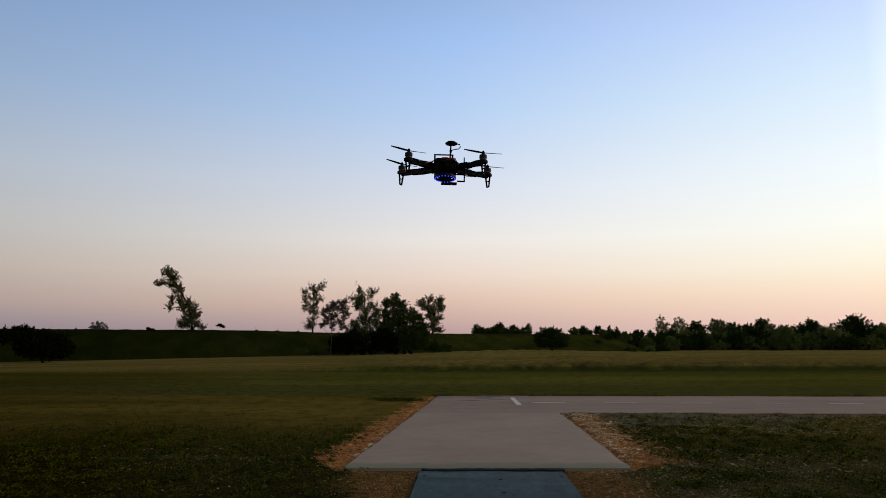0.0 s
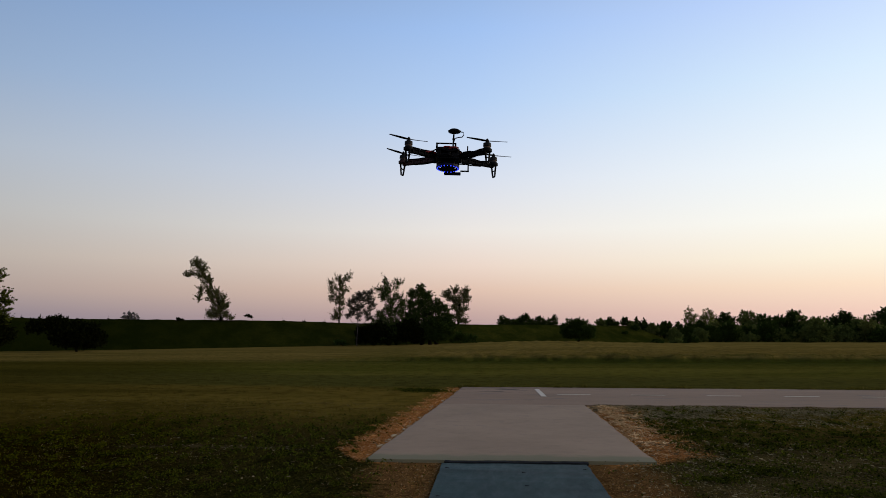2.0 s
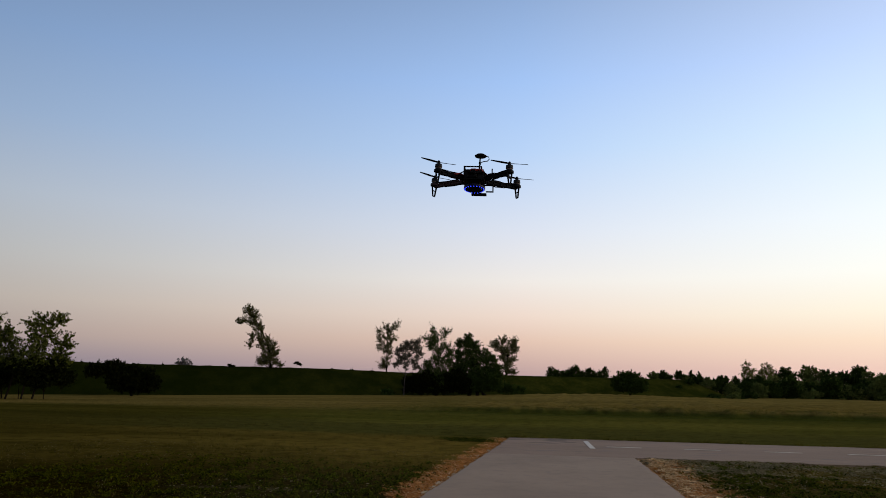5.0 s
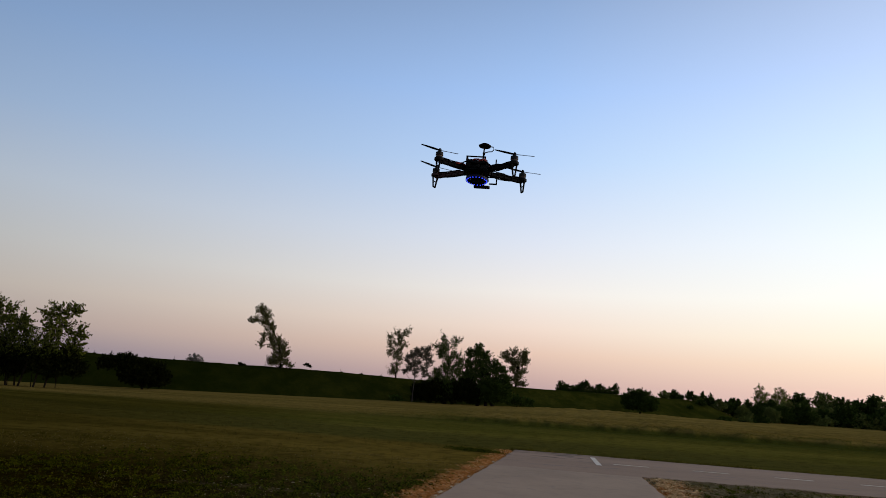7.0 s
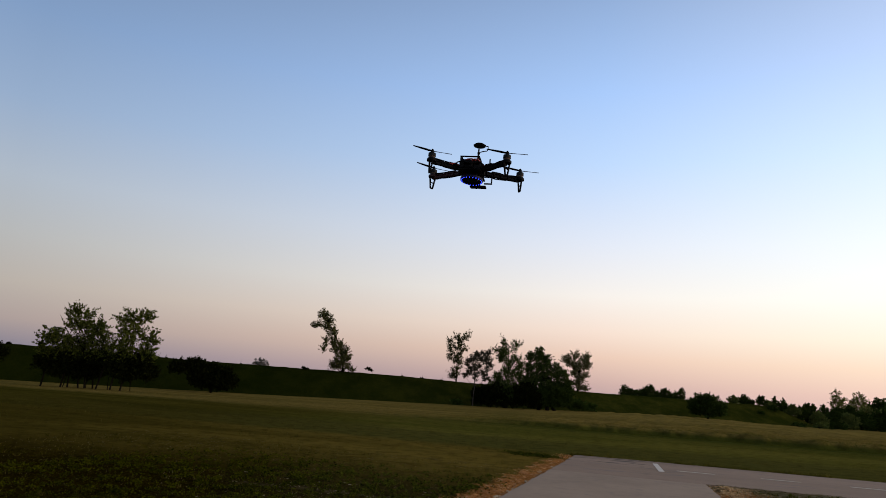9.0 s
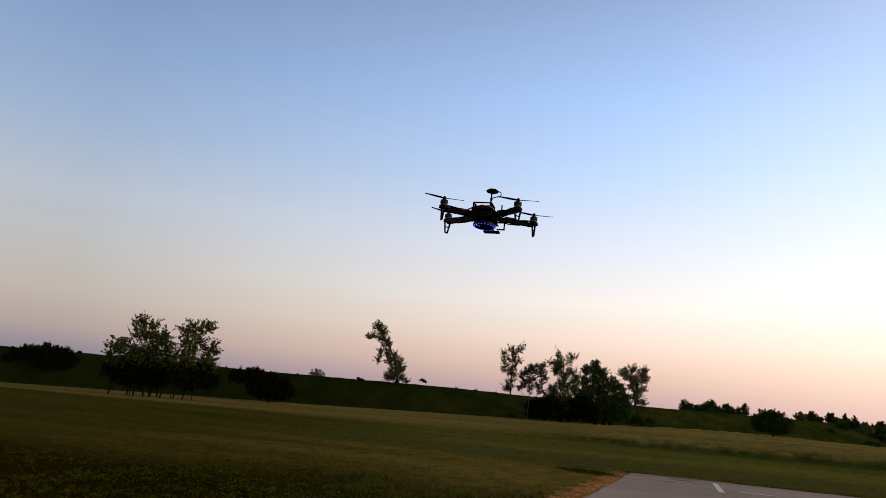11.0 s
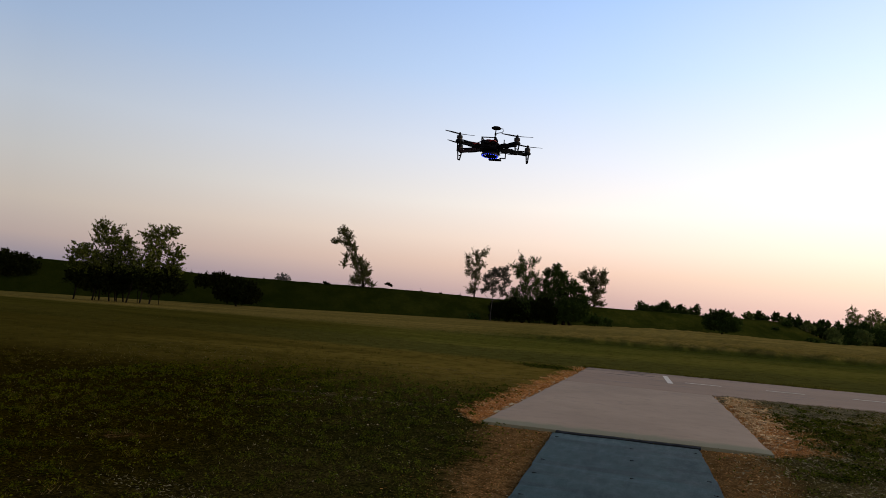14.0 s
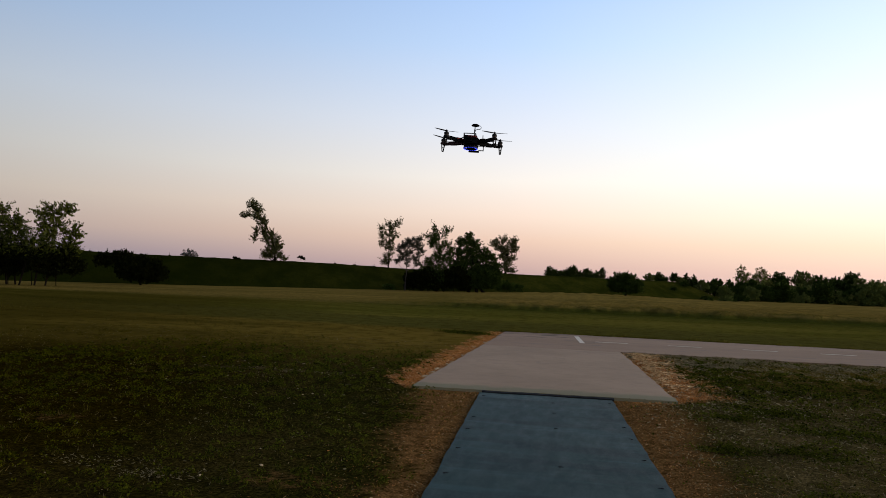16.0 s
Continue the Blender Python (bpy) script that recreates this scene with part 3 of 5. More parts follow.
def rubber_mat():
    root = thing("rubber_mat", pose(0, 0, 0), "blue-grey rubber matting pegged flat on the bare earth", "mat")
    for side in (0, 1):
        nx, ny = 22, 130
        U, W = np.meshgrid(np.linspace(0, 1, nx), np.linspace(-2.2, 9.72, ny))
        u0, u1 = (-1.0, 0.013) if side == 0 else (0.0134, 1.0)
        Xp = mat_axis(W) + u0 + (u1 - u0) * U
        end = np.where(W > 9.65, 0.03 * lumps(Xp, W, 3.0), 0)
        Yp = W + end + 0.066 * (Xp - 0.4) * smooth01(W, 6.0, 9.7)
        wave = 0.005 * np.sin(Yp * 3.1 + 0.9 * np.sin(Yp * 1.27) + 0.35 * Xp) * smooth01(Yp, 3.0, 7.0) + 0.006 * lumps(Xp, Yp, 2.2) + 0.0015 * np.sin(Yp * 7 + 2 * np.sin(Xp * 3)) * (0.5 + 0.5 * np.sin(Yp * 1.3))
        edge = (U == 0) | (U == 1)
        Xp = Xp + (edge & (U == side)) * 0.014 * lumps(Xp, Yp, 3.1, side)
        down = smooth01(W, 9.2, 9.7)
        Z = 0.004 - 0.006 * down + wave * 0.8 * (1 - down) + 0.010 * smooth01(U if side else 1 - U, 0.92, 1.0) * np.clip(np.sin(Yp * 2.6 + side), 0, 1) * (1 - down)
        top = np.stack([Xp.ravel(), Yp.ravel(), Z.ravel()], 1)
        i = np.arange((nx - 1) * (ny - 1))
        a = i // (nx - 1) * nx + i % (nx - 1)
        F = np.stack([a, a + 1, a + nx + 1, a + nx], 1).tolist()
        ring = list(range(nx)) + [r * nx + nx - 1 for r in range(1, ny)] + [(ny - 1) * nx + c for c in range(nx - 2, -1, -1)] + [r * nx for r in range(ny - 2, 0, -1)]
        low = top[ring].copy()
        low[:, 2] = -0.045
        k0 = len(top)
        for k in range(len(ring)):
            j = (k + 1) % len(ring)
            F.append([ring[j], ring[k], k0 + k, k0 + j])
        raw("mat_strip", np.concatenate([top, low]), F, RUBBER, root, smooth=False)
    # ragged black strip between the mat and the slab, added for the gap's shade
    U = np.linspace(-0.98, 1.04, 60)
    Xe = mat_axis(9.75) + U
    V, F = [], []
    for k, xe in enumerate(Xe):
        ye = 9.838 + 0.066 * xe
        top = 0.012 + 0.005 * float(lumps(xe, 0, 4.0, 2)) + 0.004 * float(lumps(xe, 0, 13.0, 5))
        deep = 0.055 + 0.02 * float(lumps(xe, 0, 6.0, 9))
        V += [(xe, ye, -0.06), (xe, ye, top), (xe, ye - deep, top - 0.012), (xe, ye - deep, -0.06)]
        if k:
            F += [[4 * k - 4 + a, 4 * k - 4 + (a + 1) % 4, 4 * k + (a + 1) % 4, 4 * k + a] for a in range(4)]
    F += [[0, 3, 2, 1], [4 * k, 4 * k + 1, 4 * k + 2, 4 * k + 3]]
    raw("gap_shade_strip", np.array(V), F, PEG, root, "ragged black strip standing in for the gap's shade")
    bm = bmesh.new()
    add_cyl(bm, (0, 0, 0), 0.013, 0.010, 0.007, 10)
    add_box(bm, (0.016, 0.003, 0.0), (0.040, 0.007, 0.005), 0.0015)
    first = part("peg", bm, PEG, root, "flat black steel peg")
    places = [(0.09, y) for y in (9.0, 8.2, 7.2, 5.46, 4.2, 3.0)] + [(-0.92, y) for y in (9.2, 7.55, 6.8, 5.85, 4.9, 4.0, 3.1)] + [(0.93, y) for y in (9.3, 7.6, 6.95, 6.0, 5.05, 4.1, 3.2)]
    for k, (dx, y) in enumerate(places):
        ob = first if k == 0 else first.copy()
        if k:
            scene.collection.objects.link(ob)
        ob.matrix_basis = pose(mat_axis(y) + dx, y, 0.019, 0, 0, (-14 + 37 * k) % 30 - 15 + (180 if dx > 0.5 else 0))
    return root


rubber_mat()

# ---------------------------------------------------------------- small plants, straw, stones
rng = np.random.default_rng(5)


def blades(name, P, H, W, lean, mat, label, category):
    """Single-triangle blades at the points P."""
    n = len(P)
    a = rng.uniform(0, 2 * math.pi, n)
    d = np.stack([np.cos(a), np.sin(a), 0 * a], 1)
    b = rng.uniform(0, 2 * math.pi, n)
    t = np.stack([np.cos(b), np.sin(b), 0 * b], 1) * (lean * H)[:, None]
    up = np.stack([0 * a, 0 * a, H], 1)
    V = np.stack([P - d * W[:, None] / 2, P + d * W[:, None] / 2, P + up + t], 1).reshape(-1, 3)
    ob = raw(name, V, np.arange(3 * n).reshape(-1, 3), mat)
    return tagged(ob, label, category, kind="stuff")


def scatter(n, x0, x1, y0, y1, clump, spread):
    """Points in clumps, off the paving."""
    m = max(1, n // clump)
    cx, cy = rng.uniform(x0, x1, m), rng.uniform(y0, y1, m)
    x = np.repeat(cx, clump) + rng.normal(0, spread, m * clump)
    y = np.repeat(cy, clump) + rng.normal(0, spread, m * clump)
    keep = ~paved(x, y, 0.02)
    return x[keep], y[keep]


def bare_amount(x, y):
    """How bare the earth is, as in the turf's material."""
    wob = 0.45 * lumps(x, y, 1.1, 2)
    half = 1.27 + 0.58 * smooth01(y, 3, 9.6)
    return (1 - smooth01(np.abs(x - mat_axis(y)) - half + wob, -0.25, 0.5)) * (1 - smooth01(y, 9.6, 10.6))


def lay(x, y):
    return np.stack([x, y, ground_height(x, y) - 0.004], 1)


def strip_amount(x, y):
    rag = 0.22 * lumps(x, y, 2.6, 4) + 0.12 * lumps(x, y, 7.0, 1)
    l = smooth01(x + rag - 0.022 * y, -3.06, -2.48) * (x < -1.9) * smooth01(y + 1.1 * (x + rag), 7.40, 7.75) * (y < 24)
    r = (x > 1.3) * (1 - smooth01(x + rag + 0.04 * y, 2.65, 3.65)) * smooth01(y - 0.7 * (x + rag), 8.3, 8.9) * (y < 17.8)
    return np.maximum(l, r)


def patchy(x, y, seed):
    """Patches of thick and thin growth, 0 to 1."""
    return smooth01(lumps(x, y, 0.55, seed) + 0.7 * lumps(x, y, 1.9, seed + 3) + 0.5 * lumps(x, y, 5.3, seed + 7), -0.45, 0.75)


def tufts(x, y):
    """Tussocks a hand or two across, 0 to 1."""
    return smooth01(0.5 * lumps(x, y, 3.0, 17) + 0.9 * lumps(x, y, 6.0, 3) + 0.7 * lumps(x, y, 11.0, 8) + 0.3 * lumps(x, y, 23.0, 2), -0.15, 0.55)


x, y = scatter(560000, -14, 14, 2.2, 18.0, 34, 0.036)
keep = rng.random(len(x)) > np.maximum(0.90 * bare_amount(x, y), 0.97 * strip_amount(x, y))
keep &= rng.random(len(x)) < (0.18 + 0.82 * patchy(x, y, 8)) * (0.06 + 0.94 * tufts(x, y))
keep &= rng.random(len(x)) < 1 - 0.75 * smooth01(y + 1.5 * lumps(x, y, 0.8, 6), 11.5, 19.0) * (x < 1)
keep &= rng.random(len(x)) < 1 - (0.2 + 0.2 * (y < 11)) * smooth01(x, 1.5, 3.0)
x, y = x[keep], y[keep]
H = rng.uniform(0.012, 0.040, len(x)) * (0.6 + 0.8 * patchy(x, y, 8)) * (0.3 + 1.5 * tufts(x, y) ** 2)
blades("short_grass", lay(x, y), H, rng.uniform(0.004, 0.010, len(x)), rng.uniform(0.4, 1.6, len(x)), BLADE, "short dark trodden grass with dry blades", "grass")
x, y = scatter(330000, -14, 14, 2.2, 18.0, 11, 0.05)
keep = rng.random(len(x)) > np.maximum(0.80 * bare_amount(x, y), 0.6 * strip_amount(x, y))
keep &= rng.random(len(x)) < 0.06 + 0.35 * (1 - patchy(x, y, 8)) + 0.40 * smooth01(x, 1.3, 2.2) * (y < 11.5)
x, y = x[keep], y[keep]
H = rng.uniform(0.008, 0.030, len(x))
blades("dry_grass", lay(x, y), H, rng.uniform(0.004, 0.010, len(x)), rng.uniform(0.5, 2.5, len(x)), DRYBLADE, "flattened dry pale grass among the green", "grass")
x, y = scatter(85000, -30, 34, 15, 46, 12, 0.16)
keep = (rng.random(len(x)) < 0.25 + 0.75 * smooth01(lumps(x, y, 0.3, 8), -0.3, 0.5)) & (rng.random(len(x)) > 0.95 * strip_amount(x, y))
x, y = x[keep], y[keep]
blades("mown_grass", lay(x, y), rng.uniform(0.02, 0.06, len(x)), rng.uniform(0.006, 0.014, len(x)), rng.uniform(0.3, 1.2, len(x)), MOWN, "mown olive grass beside the runway", "grass")
# the standing hay: thick along its edge, thinner behind
n = 130000
x = rng.uniform(-60, 75, n)
y = tall_edge(x) + 0.75 + rng.gamma(1.1, 4.5, n)
keep = rng.random(n) < 0.12 + 0.88 * tall_amount(x)
x, y = x[keep], y[keep]
P = lay(x, y)
blades("tall_hay_grass", P, rng.uniform(0.04, 0.12, len(x)), rng.uniform(0.008, 0.018, len(x)), rng.uniform(0.3, 1.2, len(x)), HAY, "tall dry uncut hay grass on the field", "grass")


n = 85000
x = rng.uniform(-25, 75, n)
y = tall_edge(x) + rng.uniform(-0.9, 0.95, n)
keep = rng.random(n) < tall_amount(x)
x, y = x[keep], y[keep]
blades("green_verge_grass", lay(x, y), rng.uniform(0.04, 0.12, len(x)), rng.uniform(0.008, 0.018, len(x)), rng.uniform(0.2, 0.9, len(x)), VERGE, "dark green uncut grass at the hay's edge", "grass")


def weed_leaves():
    x, y = scatter(520000, -10, 7, 2.2, 15, 26, 0.035)
    x2, y2 = scatter(36000, 2, 13, 11, 17.6, 22, 0.05)
    x, y = np.concatenate([x, x2]), np.concatenate([y, y2])
    keep = (rng.random(len(x)) < 0.04 + 0.96 * smooth01(lumps(x, y, 0.7, 31) + 0.6 * lumps(x, y, 2.9, 12) + 1.3 * (tufts(x, y) - 0.45) + 0.3 * (x < 0), -0.1, 0.45)) & (rng.random(len(x)) > np.maximum(0.95 * bare_amount(x, y), strip_amount(x, y)))
    keep &= rng.random(len(x)) < 1 - 0.90 * smooth01(y + lumps(x, y, 0.9, 5), 10.5, 15.5) * (x < 1)
    tuft = np.exp(-((x - 2.05) / 0.25) ** 2 - ((y - 6.8) / 0.3) ** 2) + np.exp(-((x - 3.0) / 0.4) ** 2 - ((y - 6.9) / 0.35) ** 2)
    keep &= rng.random(len(x)) < 1 - 0.45 * smooth01(x, 1.2, 2.0) * (1 - smooth01(y, 10, 12)) + tuft
    keep &= ~paved(x, y, 0.12) & (rng.random(len(x)) < 0.04 + 0.96 * tufts(x, y))
    x, y = x[keep], y[keep]
    # greener patches on the trodden east side
    for cx, cy, sd, m in ((2.1, 6.8, 0.16, 1600), (3.0, 6.9, 0.25, 2200), (3.8, 8.3, 0.35, 2600), (3.3, 9.6, 0.40, 2600), (4.6, 6.4, 0.45, 3000), (2.6, 8.9, 0.18, 1000), (2.8, 5.2, 0.22, 1500), (5.4, 8.8, 0.6, 4000), (3.9, 4.6, 0.4, 2200), (-2.9, 22.0, 0.35, 2400), (-3.5, 22.4, 0.3, 1600)):
        x = np.concatenate([x, cx + rng.normal(0, sd, m)])
        y = np.concatenate([y, cy + rng.normal(0, sd * 0.7, m)])
    n = len(x)
    P = lay(x, y)
    mound = tufts(x, y)
    P[:, 2] += rng.uniform(0.004, 0.022, n) + 0.060 * mound * rng.uniform(0.3, 1.0, n)
    nrm = rng.normal(0, 0.6, (n, 3)) + np.array([0, 0, 1])
    nrm /= np.linalg.norm(nrm, axis=1)[:, None]
    a = np.cross(nrm, rng.normal(0, 1, (n, 3)))
    a /= np.linalg.norm(a, axis=1)[:, None]
    b = np.cross(nrm, a)
    s = (rng.uniform(0.007, 0.019, n) * np.clip(y / 8, 0.8, 1.4))[:, None]
    V = np.stack([P - a * s, P + b * s * 0.7, P + a * s, P - b * s * 0.7], 1).reshape(-1, 3)
    ob = raw("low_weeds", V, np.arange(4 * n).reshape(-1, 4), CLOVER)
    tagged(ob, "low dark green broad-leaved weeds among the grass", "weeds", kind="stuff")


weed_leaves()


def edge_growth():
    """Grass that hangs over the runway's edges, and loose tall stems on the west side."""
    n = 36000
    x = rng.uniform(-2.2, 42, n)
    near = rng.random(n) < 0.55
    y = np.where(near, RUN_NEAR, RUN_FAR) + RUN_SLOPE * x + np.where(near, -1, 1) * (rng.gamma(1.4, 0.07, n) - 0.07 + 0.05 * lumps(x, 0, 1.9))
    keep = ~((x < 1.9) & near)
    x, y = x[keep], y[keep]
    P = np.stack([x, y, np.zeros(len(x))], 1)
    tall = np.where(y - RUN_SLOPE * x > 21, 1.7, 0.55) * (0.35 + 0.9 * smooth01(lumps(x, 0, 1.1, 3) + 0.8 * lumps(x, 0, 3.7, 8), -0.4, 0.7))
    blades("runway_edge_grass", P, tall * rng.uniform(0.020, 0.075, len(x)), rng.uniform(0.008, 0.016, len(x)), rng.uniform(0.3, 1.4, len(x)), BLADE, "dark ragged grass along the runway's edges", "grass")
    x, y = scatter(26000, -34, -2.9, 9.5, 32, 9, 0.07)
    keep = rng.random(len(x)) < (0.1 + 0.9 * smooth01(lumps(x, y, 0.45, 21) + 0.6 * lumps(x, y, 1.7, 4), -0.1, 0.6)) * (1 - strip_amount(x, y))
    x, y = x[keep], y[keep]
    blades("tall_weed_stems", lay(x, y), rng.uniform(0.04, 0.13, len(x)), rng.uniform(0.004, 0.010, len(x)), rng.uniform(0.05, 0.6, len(x)), STALK, "thin tall weed stems standing in the grass", "weeds")


edge_growth()


def flat_bits(name, x, y, long, wide, mat, label, category, lift=0.03):
    """Small flat flakes and stalks lying about."""
    n = len(x)
    P = lay(x, y)
    P[:, 2] += rng.uniform(0.006, lift, n)
    a = rng.uniform(0, math.pi, n)
    d = np.stack([np.cos(a) * long, np.sin(a) * long, rng.normal(0, 0.25, n) * long], 1)
    w = np.stack([-np.sin(a), np.cos(a), rng.normal(0, 0.5, n)], 1) * wide[:, None]
    V = np.stack([P - d - w, P + d - w, P + d + w, P - d + w], 1).reshape(-1, 3)
    ob = raw(name, V, np.arange(4 * n).reshape(-1, 4), mat)
    return tagged(ob, label, category, kind="stuff")


def straw_litter():
    n = 130000
    yl = 9.7 + 14.2 * rng.random(n) ** 1.25
    xl = -2.06 - 0.85 * rng.random(n)
    yr = 9.6 + 8.2 * rng.random(n)
    xr = 1.60 + 1.7 * rng.random(n)
    x, y = np.concatenate([xl, xr]), np.concatenate([yl, yr])
    heap = smooth01(lumps(x, y, 3.1, 2) + 0.8 * lumps(x, y, 8.3, 6), -0.5, 0.6)
    keep = (rng.random(len(x)) < strip_amount(x, y) * (0.10 + 0.65 * heap)) & ~paved(x, y, -0.05)
    x, y = x[keep], y[keep]
    k = 8500
    ye = rng.uniform(2.4, 9.9, k)
    xe = mat_axis(ye) + np.where(rng.random(k) < 0.5, -1, 1) * (1.02 + np.abs(rng.normal(0, 0.5, k)))
    m = len(x)
    x, y = np.concatenate([x, xe]), np.concatenate([y, ye])
    near = np.arange(len(x)) >= m
    flat_bits("straw_litter", x, y, rng.uniform(0.008, 0.034, len(x)) * np.where(near, 0.4, 1.0), rng.uniform(0.0010, 0.0032, len(x)) * np.where(near, 0.5, 1.0), STRAW, "orange-brown straw strewn along the slab's edges", "straw")
    # bleached clippings, thickest between the runway's edge and the strip of straw
    n = 40000
    x = 1.7 + rng.gamma(1.5, 2.6, n)
    y = 17.85 - np.abs(rng.normal(0, 1.5, n))
    keep = rng.random(n) < (0.15 + 0.85 * smooth01(lumps(x, y, 1.3, 7) + 0.7 * lumps(x, y, 4.1, 2), -0.2, 0.5)) * (1 - 0.75 * smooth01(x, 6, 13))
    x, y = x[keep], y[keep]
    ys_ = 10.3 + 7.6 * rng.random(13000) ** 0.55
    xs_ = 2.07 - 0.048 * (ys_ - 9.9) + np.abs(rng.normal(0, 0.42, 13000)) + 0.25 * smooth01(ys_, 13, 18) * rng.random(13000)
    keep = (rng.random(13000) < smooth01(lumps(xs_, ys_, 3.1, 9) + 0.8 * lumps(xs_, ys_, 7.7, 3), -0.1, 0.5)) & ~paved(xs_, ys_, 0.02)
    xs_, ys_ = xs_[keep], ys_[keep]
    flat_bits("pale_straw", xs_, ys_, rng.uniform(0.012, 0.042, len(xs_)), rng.uniform(0.002, 0.008, len(xs_)), PALE_STRAW, "whitish bleached straw on the strip beside the slab", "straw", 0.05)
    xs_, ys_ = 2.0 + np.abs(rng.normal(0, 0.8, 900)), rng.uniform(11.5, 18.0, 900)
    xa = np.concatenate([rng.uniform(-7, 9, 1500), 1.4 + rng.gamma(1.6, 1.6, 6500)])
    ya = np.concatenate([rng.uniform(2.3, 12, 1500), rng.uniform(3, 12, 6500)])
    xp = np.concatenate([rng.normal(-3.6, 0.22, 120), rng.normal(-2.8, 0.24, 240), rng.uniform(-6.2, -3.2, 130), rng.normal(3.6, 0.7, 300)])
    yp = np.concatenate([rng.normal(4.27, 0.10, 120), rng.normal(4.12, 0.10, 240), np.zeros(130), rng.normal(6.6, 0.7, 300)])
    rut = yp == 0
    yp[rut] = 10.98 + 0.09 * xp[rut] + rng.normal(0, 0.14, rut.sum())
    x, y = np.concatenate([x, xs_, xa, xp]), np.concatenate([y, ys_, ya, yp])
    keep = ~paved(x, y, 0.03)
    x, y = x[keep], y[keep]
    close = np.clip(y / 12, 0.42, 1)
    flat_bits("bleached_clippings", x, y, rng.uniform(0.010, 0.040, len(x)) * close, rng.uniform(0.003, 0.009, len(x)) * close, BLEACHED, "bleached grey-white clippings scattered on the grass", "clippings", 0.035)


straw_litter()


def stones(name, x, y, s, label):
    base = bmesh.new()
    bmesh.ops.create_icosphere(base, subdivisions=1, radius=1)
    bv = np.array([v.co[:] for v in base.verts])
    bf = np.array([[v.index for v in f.verts] for f in base.faces])
    base.free()
    n = len(x)
    V = bv[None] * (1 + 0.25 * rng.normal(0, 1, (n, len(bv), 1))) * (s[:, None] * rng.uniform(0.6, 1.3, (n, 3)))[:, None, :] * np.array([1, 1, 0.55])
    P = lay(x, y)
    P[:, 2] += s * 0.25
    V = (V + P[:, None, :]).reshape(-1, 3)
    F = (bf[None] + np.arange(n)[:, None, None] * len(bv)).reshape(-1, 3)
    tagged(raw(name, V, F, PEBBLE), label, "stones", kind="stuff")


x1, y1 = rng.uniform(-7, 11, 500), rng.uniform(2.3, 12.5, 500)
yr = rng.uniform(13.2, 17.5, 700)
xr = 1.9 + np.abs(rng.normal(0, 0.55, 700))
yl = np.concatenate([rng.normal(12.0, 0.5, 30), rng.normal(13.8, 0.4, 20), rng.normal(17.5, 0.6, 15)])
xl = -2.08 - np.abs(rng.normal(0, 0.05, len(yl)))
xb, yb = rng.uniform(2.8, 12, 900), rng.uniform(13.5, 17.6, 900)
x, y = np.concatenate([x1, xr, xl, xb]), np.concatenate([y1, yr, yl, yb])
s = np.concatenate([rng.uniform(0.004, 0.010, 500), rng.uniform(0.006, 0.022, 700), rng.uniform(0.012, 0.04, len(yl)), rng.uniform(0.004, 0.012, 900)])
keep = ~paved(x, y, 0.02)
for k, (sx, sy, ss) in enumerate(((-2.46, 5.22, 0.020), (-2.17, 4.63, 0.030), (-2.50, 4.18, 0.028), (-3.5, 8.23, 0.03), (-3.3, 8.30, 0.025), (-3.18, 8.37, 0.03), (-5.5, 10.2, 0.04))):
    bm = bmesh.new()
    ss *= 0.55
    bmesh.ops.create_icosphere(bm, subdivisions=2, radius=ss)
    for v in bm.verts:
        v.co *= 1 + 0.22 * float(lumps(v.co.x, v.co.y + v.co.z, 60, k))
        v.co.z *= 0.55
    me = bpy.data.meshes.new("stone")
    bm.to_mesh(me)
    bm.free()
    ob = link("stone", me, PEBBLE)
    ob.matrix_basis = pose(sx, sy, float(ground_height(sx, sy)) + ss * 0.3, 0, 0, 40 * k)
    tagged(ob, "pale limestone lying in the grass", "stone", "stones in the grass")
for k, (sx, sy, lx, ly) in enumerate(((-2.14, 11.10, 0.08, 0.20), (-2.12, 11.75, 0.06, 0.14), (-2.15, 12.25, 0.09, 0.24), (-2.11, 13.1, 0.06, 0.14), (-2.10, 15.0, 0.06, 0.18), (-2.09, 18.95, 0.08, 0.24))):
    bm = bmesh.new()
    bmesh.ops.create_icosphere(bm, subdivisions=2, radius=0.5)
    for v in bm.verts:
        v.co *= 1 + 0.20 * float(lumps(v.co.x * 3, v.co.y * 3 + v.co.z, 2.0, k))
        v.co = Vector((v.co.x * lx, v.co.y * ly, max(-0.4, min(0.25, v.co.z)) * 0.05))
    ob = part("edge_stone", bm, PEBBLE, None)
    ob.matrix_basis = pose(sx, sy, float(ground_height(sx, sy)) + 0.016, 3, -4, 9 * k - 20)
    tagged(ob, "pale flat stone lying along the slab's edge", "stone", "stones along the slab")
stones("pale_stones", x[keep], y[keep], s[keep], "small pale limestone pebbles lying in the grass")


